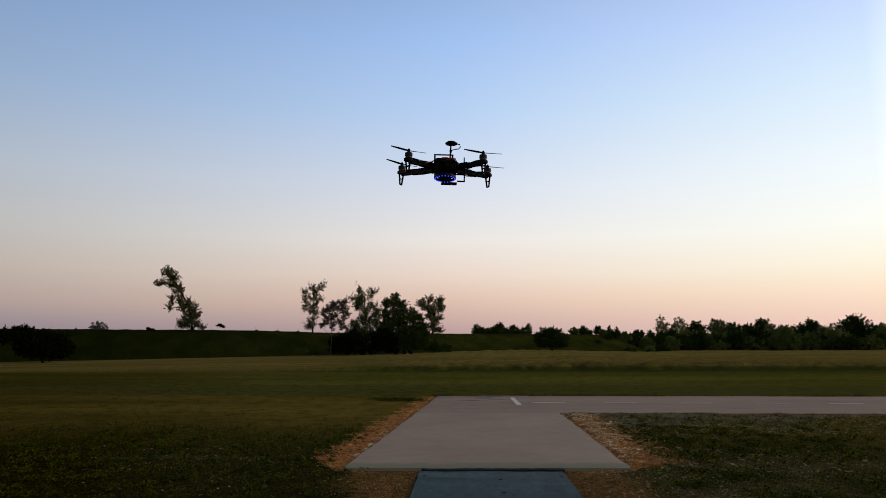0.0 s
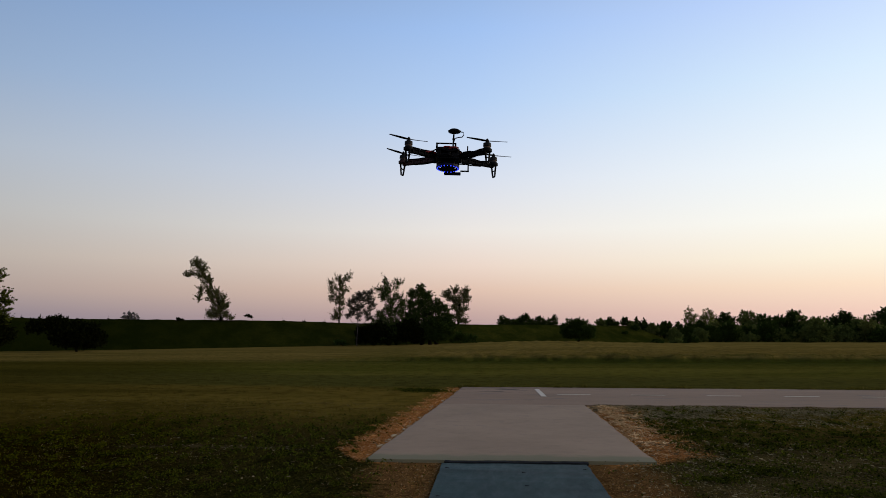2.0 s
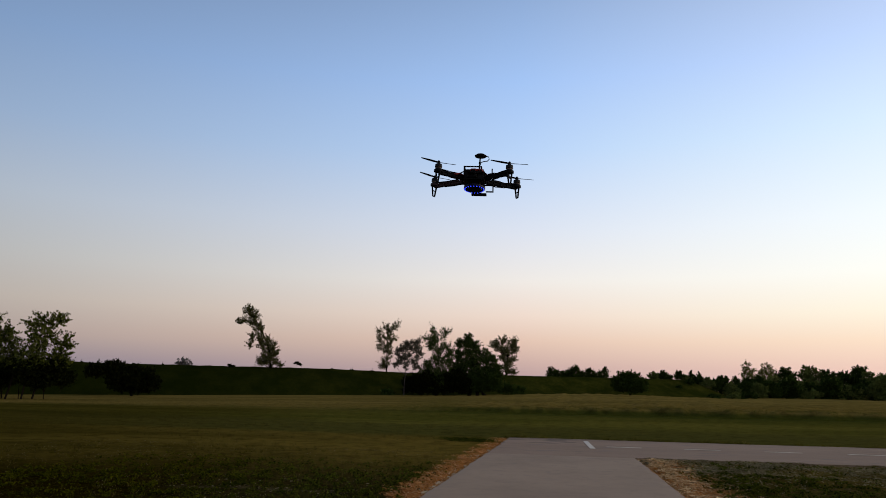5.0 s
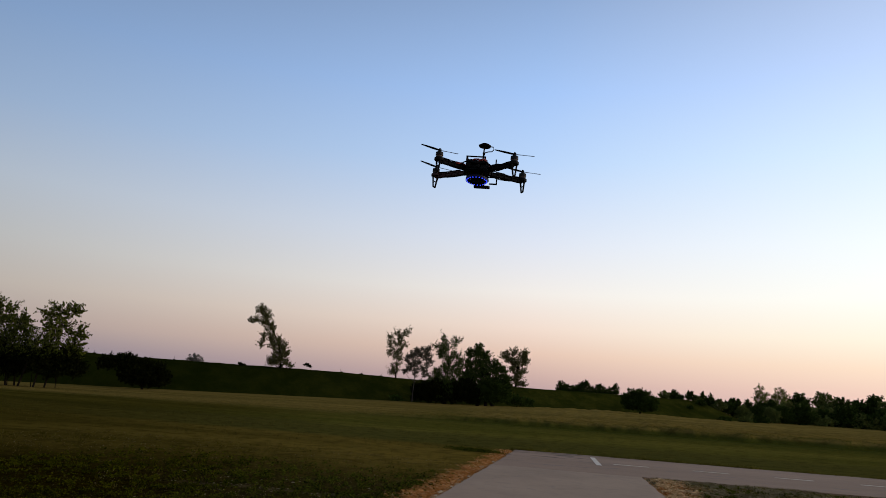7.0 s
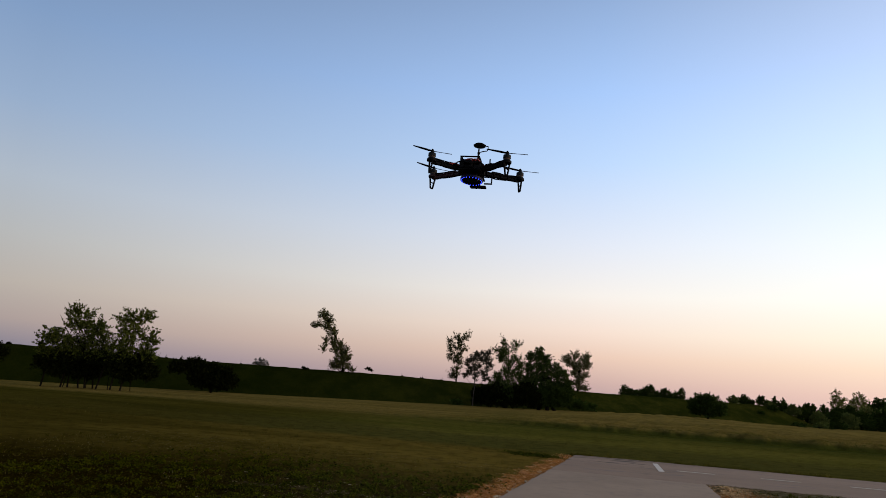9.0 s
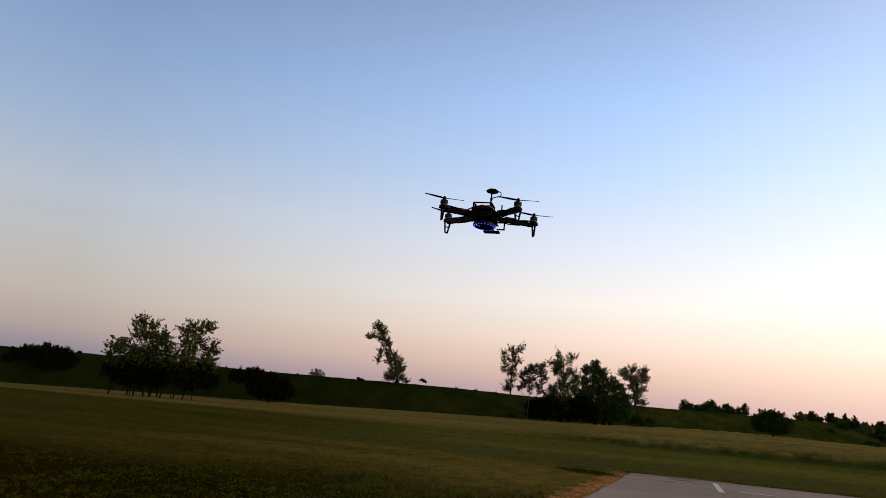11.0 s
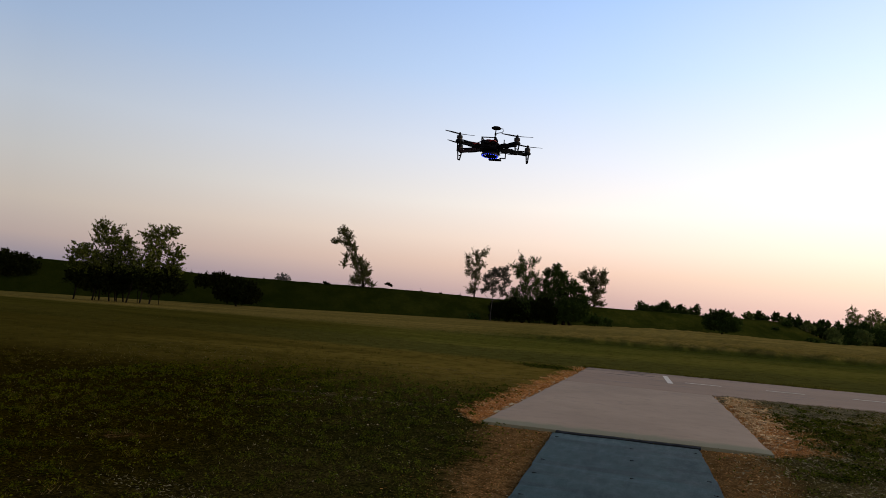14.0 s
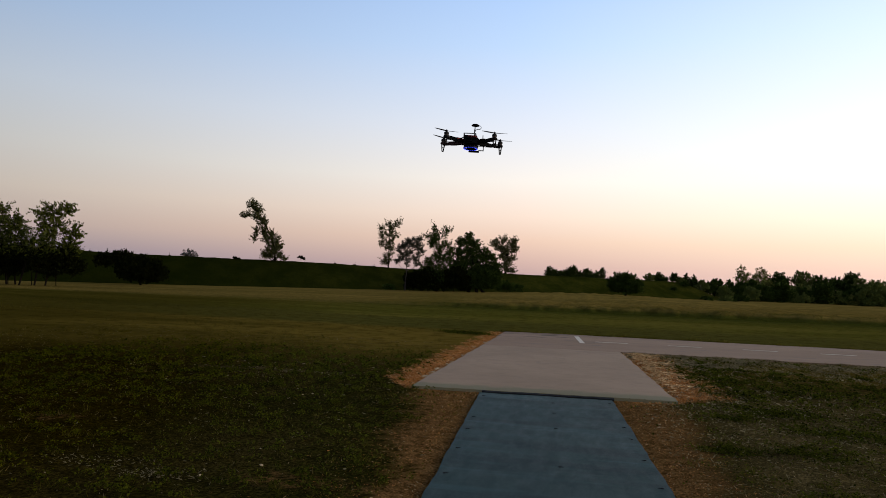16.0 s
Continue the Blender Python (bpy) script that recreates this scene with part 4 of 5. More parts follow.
def pale_weed(x, y, seed):
    """A small weed with pale seed heads."""
    r = np.random.default_rng(seed)
    root = thing("seeding_weed", pose(x, y, float(ground_height(x, y))), "small weed with pale seed heads in the grass", "weed", "seeding weeds")
    for k in range(14):
        a, lean, h = r.uniform(0, 6.28), r.uniform(0.05, 0.9), r.uniform(0.08, 0.2)
        b = Vector((r.normal(0, 0.08), r.normal(0, 0.05), 0))
        tip = b + Vector((math.cos(a) * lean * h, math.sin(a) * lean * h, h))
        bm = bmesh.new()
        add_tube(bm, [b, (b + tip) / 2 + Vector((0, 0, 0.1 * h)), tip], [0.002, 0.0016, 0.001], 4)
        stem = part("stem", bm, CLOVER, root)
        bm = bmesh.new()
        bmesh.ops.create_icosphere(bm, subdivisions=1, radius=0.004, matrix=Matrix.Translation(tip) @ Matrix.Diagonal((1, 1, 1.8, 1)))
        part("seed_head", bm, BLEACHED, stem, "pale dry seed head")


for k, (x, y) in enumerate(((-4.3, 8.9), (-4.05, 9.02), (-6.9, 9.6))):
    pale_weed(x, y, 800 + k)


# ---------------------------------------------------------------- trees
def crown_mesh(lobes, leaf, dense, seed, depth=0.9, clump=0.55, up=0.55, slim=0.19, loose=1.0):
    """Leaf sprays inside ellipsoids (x, z, rx, rz): each spray points outwards and up, so that the outline is ragged and the sky shows between them."""
    r = np.random.default_rng(seed)
    C, A, tips = [], [], []
    for lx, lz, rx, rz, *thin in lobes:
        thin = thin[0] if thin else 1.0
        ry = depth * (rx + rz) / 2
        m = 4 + int(dense * thin * math.pi * rx * rz / (0.55 * clump ** 2))
        u = r.normal(0, 1, (m, 3))
        u /= np.linalg.norm(u, axis=1)[:, None]
        q = u * (r.random(m) ** 0.42 * r.uniform(2 - loose, loose, m))[:, None] * np.array([rx, ry, rz]) + np.array([lx, 0, lz])
        tips.append(q)
        way = u + np.array([0, 0, up]) + r.normal(0, 0.5, (m, 3))
        way /= np.linalg.norm(way, axis=1)[:, None]
        long = clump * r.uniform(0.5, 1.35, m)
        k = 24
        s = r.uniform(-0.45, 0.75, (m, k, 1))
        wide = slim * long[:, None, None] * (1.05 - 0.55 * np.abs(s))
        C.append((q[:, None, :] + way[:, None, :] * long[:, None, None] * s + r.normal(0, 1, (m, k, 3)) * wide * np.array([1, 1, 0.8])).reshape(-1, 3))
        A.append((way[:, None, :] + r.normal(0, 0.65, (m, k, 3))).reshape(-1, 3))
    P, a = np.concatenate(C), np.concatenate(A)
    P[:, 2] = np.maximum(P[:, 2], 0.08)
    n = len(P)
    a /= np.linalg.norm(a, axis=1)[:, None]
    b = np.cross(a, r.normal(0, 1, (n, 3)))
    b /= np.linalg.norm(b, axis=1)[:, None]
    s = (leaf * r.uniform(0.55, 1.35, n))[:, None]
    V = np.stack([P - a * s, P + b * s * 0.5, P + a * s, P - b * s * 0.5], 1).reshape(-1, 3)
    return V, np.arange(4 * n).reshape(-1, 4), tips


def tree(name, m, lobes, label, category, leaf_mat=None, bark=None, leaf=0.12, dense=1.0, seed=1, trunk=0.16, stems=((0, 0),), bole=(), clump=0.55, group="", depth=0.9, up=0.55, slim=0.19, loose=1.0):
    root = thing(name, m, label, category, group)
    V, F, tips = crown_mesh(lobes, leaf, dense, seed, depth, clump, up, slim, loose)
    raw("crown", V, F, leaf_mat or LEAF, root)
    r = np.random.default_rng(seed + 100)
    bm = bmesh.new()
    low = min(l[1] - l[3] * 0.6 for l in lobes)
    top = max(l[1] for l in lobes)
    for si, (sx, sy) in enumerate(stems):
        mine = [l for i, l in enumerate(lobes) if i % len(stems) == si] or [lobes[si % len(lobes)]]
        if bole:
            pts = [Vector((px, 0.0, pz)) for px, pz in bole]
        else:
            tx = sum(l[0] for l in mine) / len(mine)
            pts = [Vector((sx + r.normal(0, 0.22), sy, -0.15)), Vector((sx * 0.9 + 0.1 * tx + r.normal(0, 0.08), sy * 0.8, max(0.5, low))),
                   Vector((0.5 * sx + 0.45 * tx + r.normal(0, 0.12), sy * 0.5, 0.5 * (low + top))), Vector((0.25 * sx + 0.75 * tx, 0.1, top * 0.93))]
        rad = [trunk * (1 - 0.82 * k / (len(pts) - 1)) for k in range(len(pts))]
        add_tube(bm, pts, rad, 7)
        for l in mine:
            c = Vector((l[0], r.normal(0, 0.25 * l[2]), l[1]))
            k = min(range(len(pts)), key=lambda j: (pts[j] - c).length + (0.8 if pts[j].z > c.z else 0))
            s = pts[k]
            if (c - s).length > 0.3:
                mid = (s + c) / 2 + Vector((r.normal(0, 0.1), r.normal(0, 0.1), -0.06 * (c - s).length))
                add_tube(bm, [s, mid, c], [rad[k] * 0.55 + 0.012, rad[k] * 0.35 + 0.012, 0.014], 5)
            i = [tuple(q) for q in lobes].index(tuple(l))
            for q in tips[i][:: max(1, len(tips[i]) // 9)]:
                add_tube(bm, [c, (c + Vector(q)) / 2 + Vector((0, 0, 0.05)), Vector(q)], [0.016, 0.010, 0.006], 4)
    part("trunk", bm, bark or BARK, root)
    return root


def feathered(lobes):
    """The lobes of an airy crown, with thin leafy growth along the limbs between neighbours."""
    more = []
    for i, a in enumerate(lobes):
        near = sorted((b for b in lobes if b[1] < a[1]), key=lambda b: math.hypot(b[0] - a[0], b[1] - a[1]))
        for b in near[:1]:
            gap = math.hypot(b[0] - a[0], b[1] - a[1])
            if gap > 0.7:
                more.append((0.5 * (a[0] + b[0]), 0.5 * (a[1] + b[1]), 0.42, max(0.3, 0.3 * gap), 0.9))
    return list(lobes) + more


def stand(x, y, turn=0.0, z=None, scale=1.0):
    z = float(ground_height(x, y)) if z is None else z
    return pose(x, y, z, 0, 0, turn) @ Matrix.Diagonal((scale, scale, scale, 1))


def on_crest(x, dy=0.0):
    return float(embankment_height(x, dy)) - 0.05


# two many-stemmed locust trees at the field's edge
tree("locust_tree", stand(-56.4, 58.0, 44), [(-0.99, 7.77, 0.79, 0.86, 0.62), (0.3, 7.57, 0.57, 0.62, 0.62), (-0.73, 6.56, 1.36, 0.98, 0.69), (-2.91, 5.05, 0.99, 0.84, 0.62), (-1.91, 4.64, 1.22, 0.97, 0.75), (1.73, 6.7, 0.7, 0.74, 0.62), (1.08, 5.78, 1.26, 0.98, 0.69), (0.37, 4.5, 1.71, 0.85, 0.88), (2.37, 4.65, 1.04, 0.99, 0.75), (-3.51, 4.11, 0.44, 0.48, 0.62), (-2.6, 3.3, 0.9, 0.7), (-0.8, 3.3, 1.5, 0.8), (1.4, 3.4, 1.7, 0.8)],
     "broad many-stemmed locust tree with feathery olive leaves", "tree", LEAF_LOCUST, leaf=0.115, dense=8.0, up=0.75, slim=0.12, loose=1.2, seed=11, trunk=0.09, stems=((-2.9, 0.2), (-1.0, -0.3), (-0.6, 0.3), (0.4, -0.2), (1.1, 0.1), (1.6, 0.4)), clump=0.8)
tree("locust_tree", stand(-51.3, 58.0, 42, None, 1.07), [(0, 6.81, 0.74, 0.73, 0.62), (1.17, 6.9, 0.86, 0.79, 0.62), (2, 7.25, 0.54, 0.57, 0.62), (0.94, 5.59, 1.49, 0.9, 0.69), (2.34, 5.02, 0.75, 0.79, 0.62), (3.01, 4.89, 0.33, 0.34, 0.5), (0.28, 4.31, 1.05, 0.78, 0.75), (2.2, 3.88, 0.97, 0.56, 0.62), (0.3, 3.2, 1.3, 0.7), (2.0, 3.2, 1.1, 0.7)],
     "many-stemmed locust tree with an open ragged crown", "tree", LEAF_LOCUST, leaf=0.115, dense=7.5, up=0.75, slim=0.12, loose=1.2, seed=12, trunk=0.085, stems=((-1.3, 0.2), (-0.2, -0.2), (0.6, 0.2)), clump=0.8)
# the locusts' lower crowns as added bushes, their shade put into near-black leaves
for k, (x, lobes) in enumerate(((-56.4, [(-2.78, 2.5, 1.2, 1.0), (-0.84, 2.6, 1.7, 1.05), (1.42, 2.7, 1.85, 1.05), (-1.84, 1.6, 1.25, 0.5), (0.99, 1.55, 1.7, 0.5)]), (-51.3, [(0.0, 2.7, 1.4, 1.0), (2.0, 2.8, 1.3, 1.0), (0.9, 1.6, 1.6, 0.5), (2.9, 2.0, 0.9, 0.7)]))):
    tree("dark_lower_crown", stand(x, 58.2, 43), lobes, "locust's lower crown, its shade put into black-green leaves", "bush", LEAF_DARK, leaf=0.15, dense=9.0, seed=27 + k, trunk=0.05, stems=((-0.8, 0.3), (1.1, 0.3)), group="thicket under the locusts", clump=0.7, slim=0.15, loose=1.2)
tree("thorn_bush", stand(-52.2, 75, 35), [(-4.3, 2.83, 0.83, 0.71), (-3.07, 3.12, 1.25, 0.71), (-2.05, 3.47, 0.84, 0.5), (-0.58, 2.77, 1.55, 0.86), (0.95, 2.01, 1.98, 1.43), (-1.16, 1.9, 1.54, 1.28), (2.07, 1.36, 1.14, 0.86), (0.67, 1.14, 1.83, 0.64)],
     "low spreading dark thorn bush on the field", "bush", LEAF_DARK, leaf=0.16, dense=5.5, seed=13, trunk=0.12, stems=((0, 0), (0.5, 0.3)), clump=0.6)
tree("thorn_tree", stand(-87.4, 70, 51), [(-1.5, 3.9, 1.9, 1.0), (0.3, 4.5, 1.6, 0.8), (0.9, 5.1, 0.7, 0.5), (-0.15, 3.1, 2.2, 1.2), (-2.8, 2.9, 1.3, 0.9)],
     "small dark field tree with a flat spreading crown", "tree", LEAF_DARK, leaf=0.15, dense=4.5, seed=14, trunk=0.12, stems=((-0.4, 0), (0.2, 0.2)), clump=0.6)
tree("thorn_tree", stand(-83.4, 70, 50), [(0.2, 4.4, 1.5, 0.8), (-0.4, 3.2, 2.2, 1.4), (1.5, 3.1, 1.6, 1.2), (0.3, 2.2, 1.8, 0.8)],
     "small dark round-headed field tree beside another", "tree", LEAF_DARK, leaf=0.15, dense=4.5, seed=15, trunk=0.14, clump=0.6)

# the bent poplar on the bank and the small growth beside it
tree("leaning_poplar", stand(-44.0, 95.6, 25, on_crest(-44)), [(-3.73, 8.28, 0.86, 0.61, 1.3), (-2.9, 7.55, 0.78, 0.78, 1.3), (-4.31, 6.69, 0.69, 0.34, 1.3), (-4.89, 6.48, 0.43, 0.22, 1.3), (-3, 6.51, 0.77, 0.6, 1.3), (-2.09, 5.7, 0.77, 0.77, 1.3), (-2.85, 4.28, 0.43, 0.68, 1.3), (-3.12, 3.24, 0.34, 0.43, 1.3), (-1.74, 4.34, 0.6, 0.77, 1.3), (-1.23, 3.18, 0.68, 0.77, 1.3), (-0.59, 3.81, 0.6, 0.77, 1.3), (0.16, 2.91, 0.51, 0.85, 1.3), (-0.47, 1.94, 0.94, 0.85, 1.3), (0.46, 2.16, 0.51, 0.59, 1.3), (-0.49, 1.01, 1.11, 0.68, 1.3), (-1.42, 0.78, 0.6, 0.51, 1.3), (0.63, 0.81, 0.6, 0.42, 1.3), (1.25, 0.35, 0.5, 0.3, 1.0)],
     "bent wind-leaning poplar with thin ragged foliage on the bank", "tree", LEAF_POPLAR, leaf=0.10, dense=5.6, up=0.9, slim=0.14, loose=1.2, seed=16, trunk=0.17, bole=((0, -0.2), (-0.15, 1.5), (-0.7, 3.4), (-1.6, 5.3), (-2.5, 6.8), (-3.4, 8.2)), clump=0.72)
tree("far_tree", stand(-72.8, 119.8, 31, 1.6), [(-0.07, 3.6, 1.5, 0.8), (0.6, 3.2, 1.0, 0.7), (-0.8, 3.2, 0.9, 0.6)],
     "pale far treetop showing behind the bank", "tree", LEAF_HAZE, leaf=0.11, dense=1.3, seed=17, trunk=0.12, clump=0.4)
tree("bank_shrub", stand(-48.9, 92.9, 28, on_crest(-48.9)), [(-0.2, 0.22, 0.24, 0.16), (0.2, 0.12, 0.32, 0.10)], "tiny dark shrub on top of the bank", "shrub", LEAF_DARK, leaf=0.08, dense=3, seed=18, trunk=0.03, clump=0.16)
tree("bank_sapling", stand(-40.06, 97.74, 22, on_crest(-40.06)), [(-0.85, 0.80, 0.32, 0.12), (-0.42, 0.68, 0.36, 0.17)], "small wind-bent sapling on top of the bank", "sapling", LEAF_DARK, leaf=0.08, dense=3.0, seed=19, trunk=0.04, clump=0.22)
for k, (x, h) in enumerate(((-33.5, 0.22), (-30.8, 0.16), (-36.2, 0.12), (-84, 0.35), (-66, 0.15), (-13.9, 0.25), (-57, 0.14))):
    tree("bank_tuft", stand(x, 120 + 0.55 * x, 20, on_crest(x)), [(0, h * 0.4, h * 1.0, h * 0.35)], "small weedy tuft on the bank's crest", "weed tuft", LEAF_DARK, leaf=0.07, dense=2.5, seed=40 + k, trunk=0.015, group="tufts on the bank", clump=0.12)

# the clump in the middle
tree("poplar_tree", stand(-28.7, 104.0, 16, on_crest(-28.7, -0.3)), feathered([(-1.46, 6.35, 0.52, 0.35), (-0.43, 6.93, 0.52, 0.35), (1.31, 7.18, 0.61, 0.53), (0.21, 6.26, 0.7, 0.52), (-0.11, 5.37, 0.87, 0.44), (-1.23, 4.88, 0.44, 0.44), (0.94, 5.16, 0.52, 0.35), (-1.1, 3.66, 0.61, 0.35), (-0.15, 3.88, 0.61, 0.61), (-0.24, 1.45, 0.78, 0.86), (0.31, 3.04, 0.43, 0.69), (-0.83, 0.91, 0.52, 0.43)]),
     "slender poplar with a thin airy crown on the bank", "tree", LEAF_POPLAR, leaf=0.095, dense=4.2, seed=21, trunk=0.14, clump=0.75, up=0.95, slim=0.14, loose=1.25)
tree("birch_tree", stand(-23.75, 95.3, 14), feathered([(0.6, 7.17, 0.94, 0.47), (1.92, 7.47, 0.63, 0.47), (-0.17, 6.51, 0.71, 0.55), (1.4, 6.5, 1.1, 0.63), (-0.94, 6, 0.55, 0.47), (2.2, 5.68, 0.47, 0.39), (0.25, 5.42, 0.78, 0.47), (-0.51, 4.76, 0.55, 0.47), (1.21, 4.84, 0.62, 0.39), (1.7, 3.93, 0.62, 0.39), (-1.28, 4.09, 0.39, 0.31)]),
     "young birch with a pale trunk and open crown", "tree", LEAF_GREY, BARK_PALE, leaf=0.09, dense=3.0, up=0.7, slim=0.15, loose=1.25, seed=22, trunk=0.085, bole=((0, -0.2), (0.05, 1.4), (0.16, 2.8), (0.05, 4.3), (0.2, 5.6), (-0.1, 6.6)), clump=0.5)
tree("elm_tree", stand(-19.25, 96.7, 11.5, None, 1.05), [(-0.67, 8.71, 0.3, 0.68, 0.8), (-0.6, 7.5, 0.45, 0.9, 0.8), (-0.9, 6.9, 0.8, 0.7, 0.7), (-1.76, 7.61, 0.67, 0.3, 0.55), (-0.34, 7.44, 0.59, 0.45, 0.55), (1.12, 8.56, 0.67, 0.45, 0.55), (0.68, 8.01, 0.44, 0.38, 0.55), (-0.99, 6.44, 0.59, 0.75, 0.55), (0.05, 6.11, 0.74, 0.75), (1.08, 6.53, 0.59, 0.6, 0.55), (1.54, 5.66, 0.59, 0.74), (-0.14, 4.76, 1.03, 0.74), (-1.23, 3.82, 0.74, 0.59, 1.5), (0.98, 4.3, 1.03, 0.89), (-1.57, 2.69, 1.04, 1.03, 1.5), (0.28, 2.42, 1.76, 1.32, 1.5), (-0.43, 1.28, 1.91, 0.59, 1.5)],
     "dark elm with twisted limbs standing above its crown", "tree", LEAF_OAK, leaf=0.10, dense=7.5, seed=23, trunk=0.22, clump=0.8, up=1.3, slim=0.13, loose=1.25)
tree("oak_tree", stand(-13.8, 98.7, 8), [(-1.43, 8.1, 0.62, 0.63), (-1.65, 7.3, 1.01, 0.63), (-2.66, 7.1, 0.62, 0.55), (-0.49, 6.96, 0.77, 0.71), (-1.25, 5.91, 1.54, 0.94), (0.82, 5.68, 0.91, 0.78), (-2.79, 5.52, 0.93, 0.79), (1.81, 4.95, 0.91, 0.77), (-0.46, 4.38, 2.29, 1.09), (2.35, 3.59, 0.9, 1.08, 1.7), (-2.76, 3.72, 1.39, 1.09, 1.7), (0.7, 2.58, 2.43, 1.23, 1.7), (-2.35, 2.19, 1.69, 1.24, 1.7), (-0.05, 1.46, 2.73, 0.61, 1.7), (-3.5, 1.58, 1.08, 0.78, 1.7), (0.2, 0.95, 2.4, 0.45, 1.7), (-2.6, 0.9, 1.5, 0.4, 1.7), (2.4, 1.5, 0.9, 0.8, 1.7), (3.0, 2.6, 0.7, 0.7, 1.2)],
     "big dense dark green oak at the foot of the bank", "tree", LEAF_OAK, leaf=0.12, dense=5.5, seed=24, trunk=0.3, stems=((0, 0), (0.9, 0.2), (-1.2, 0.3)), clump=0.65, slim=0.18, loose=1.15)
tree("poplar_tree", stand(-10.96, 113.7, 6, on_crest(-10.96, -0.3)), feathered([(-2.14, 5.3, 0.69, 0.45), (-2.58, 4.92, 0.52, 0.36), (-0.68, 5.8, 0.78, 0.53), (1.04, 5.77, 0.77, 0.36), (-1.36, 4.44, 0.86, 0.62), (0.61, 4.96, 0.86, 0.62), (-0.24, 4.04, 1.03, 0.71), (1.21, 4.1, 0.43, 0.44), (-0.84, 2.86, 0.77, 0.62), (0.61, 2.75, 0.77, 0.62), (-0.07, 1.84, 0.68, 0.7), (0.19, 0.8, 0.77, 0.61), (1.04, 0.58, 0.51, 0.35), (-0.83, 1.36, 0.51, 0.35)]),
     "round-headed poplar with gaps in its crown on the bank", "tree", LEAF_POPLAR, leaf=0.105, dense=5.0, seed=25, trunk=0.2, clump=0.75, up=0.9, slim=0.15, loose=1.2)
for k, (x, y, h, w) in enumerate(((-22.6, 96.6, 2.8, 1.6), (-20.8, 95.8, 3.2, 1.9), (-17.0, 97.0, 3.6, 2.2), (-9.8, 101.5, 1.6, 1.2), (-8.4, 104.0, 1.1, 0.8), (-26.3, 96.0, 0.8, 0.7))):
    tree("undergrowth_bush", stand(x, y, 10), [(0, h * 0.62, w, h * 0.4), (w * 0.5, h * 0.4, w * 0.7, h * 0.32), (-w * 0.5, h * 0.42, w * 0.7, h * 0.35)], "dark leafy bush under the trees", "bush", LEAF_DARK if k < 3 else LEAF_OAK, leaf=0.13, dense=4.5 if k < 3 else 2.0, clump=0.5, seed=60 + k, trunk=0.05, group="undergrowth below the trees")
tree("round_bush", stand(8.0, 112.4, -4), [(-0.9, 3.0, 1.1, 0.55), (0.3, 3.05, 1.2, 0.5), (-1.9, 2.2, 0.9, 0.8), (0.2, 2.0, 2.2, 1.0), (1.9, 1.9, 0.9, 0.8), (0.2, 1.0, 2.0, 0.6), (1.7, 1.2, 1.0, 0.6), (-1.6, 1.3, 1.1, 0.6)],
     "dense rounded dark bush-like tree before the bank", "tree", LEAF_OAK, leaf=0.14, dense=4.6, seed=26, trunk=0.16, stems=((0, 0), (0.4, 0.2)), clump=0.6)

# a row of small trees on the bank
for k, (x, h, w) in enumerate(((-4.4, 1.9, 0.8), (-3.3, 1.6, 1.0), (-2.2, 1.3, 0.9), (-1.2, 2.0, 0.8), (-0.3, 2.6, 0.9), (0.8, 1.3, 0.9), (2.1, 2.2, 0.75), (3.0, 1.3, 0.7), (4.8, 2.2, 0.6), (4.0, 1.5, 0.6))):
    h *= 0.82
    tree("hedge_tree", stand(x, 124 + 0.55 * x, 0, on_crest(x, 3)), [(0, h * 0.75, w * 0.6, h * 0.28), (0.05, h * 0.45, w, h * 0.4), (-0.3 * w, h * 0.6, w * 0.5, h * 0.25), (0.1 * w, h * 0.18, w * 1.1, h * 0.22)], "small dark hedge tree on the bank's crest", "tree", LEAF_OAK, leaf=0.1, dense=2.3, seed=70 + k, trunk=0.06, group="row on the bank", clump=0.4)

# shrubs where the bank runs out: x, metres behind the crest line, height, half width
SCRUB = ((13.2, 1, 1.2, 0.9), (14.8, 1, 1.5, 0.8), (15.9, 1, 0.8, 0.8), (17.6, 0, 1.7, 0.7), (18.7, 0, 1.0, 0.9), (20.0, 1, 2.0, 0.4), (21.0, 0, 1.5, 1.0), (21.6, 1, 2.4, 0.35), (22.6, -1, 1.8, 1.3), (24.2, -1, 2.3, 1.2), (25.3, 0, 3.3, 0.9), (26.4, 0, 3.6, 0.7), (26.9, -2, 2.6, 1.5), (28.3, 0, 3.9, 1.0), (29.2, -2, 3.0, 1.7), (30.6, 0, 3.7, 1.5), (31.6, -3, 2.7, 1.8), (32.8, 0, 4.2, 1.5), (34.0, -3, 3.0, 2.0), (22.0, -9, 0.7, 1.0), (25.6, -9, 0.8, 1.1), (28.4, -8, 1.1, 1.4), (19.2, -2, 0.9, 0.8), (16.9, -4, 0.5, 0.5))
for k, (x, off, h, w) in enumerate(SCRUB):
    y = 120 + 0.55 * x + off
    z = max(float(ground_height(x, y)), float(embankment_height(x, off))) - 0.08
    tree("field_shrub", stand(x, y, 0, z), [(0, h * 0.8, w * 0.55, h * 0.2), (w * 0.35, h * 0.5, w * 0.75, h * 0.34), (-w * 0.4, h * 0.45, w * 0.7, h * 0.3), (0, h * 0.25, w, h * 0.25)], "dark scrubby shrub where the bank ends", "shrub", LEAF_OAK if k % 4 else LEAF, leaf=0.14, dense=2.0, seed=90 + k, trunk=0.07, group="shrubs at the bank's end", clump=0.4)

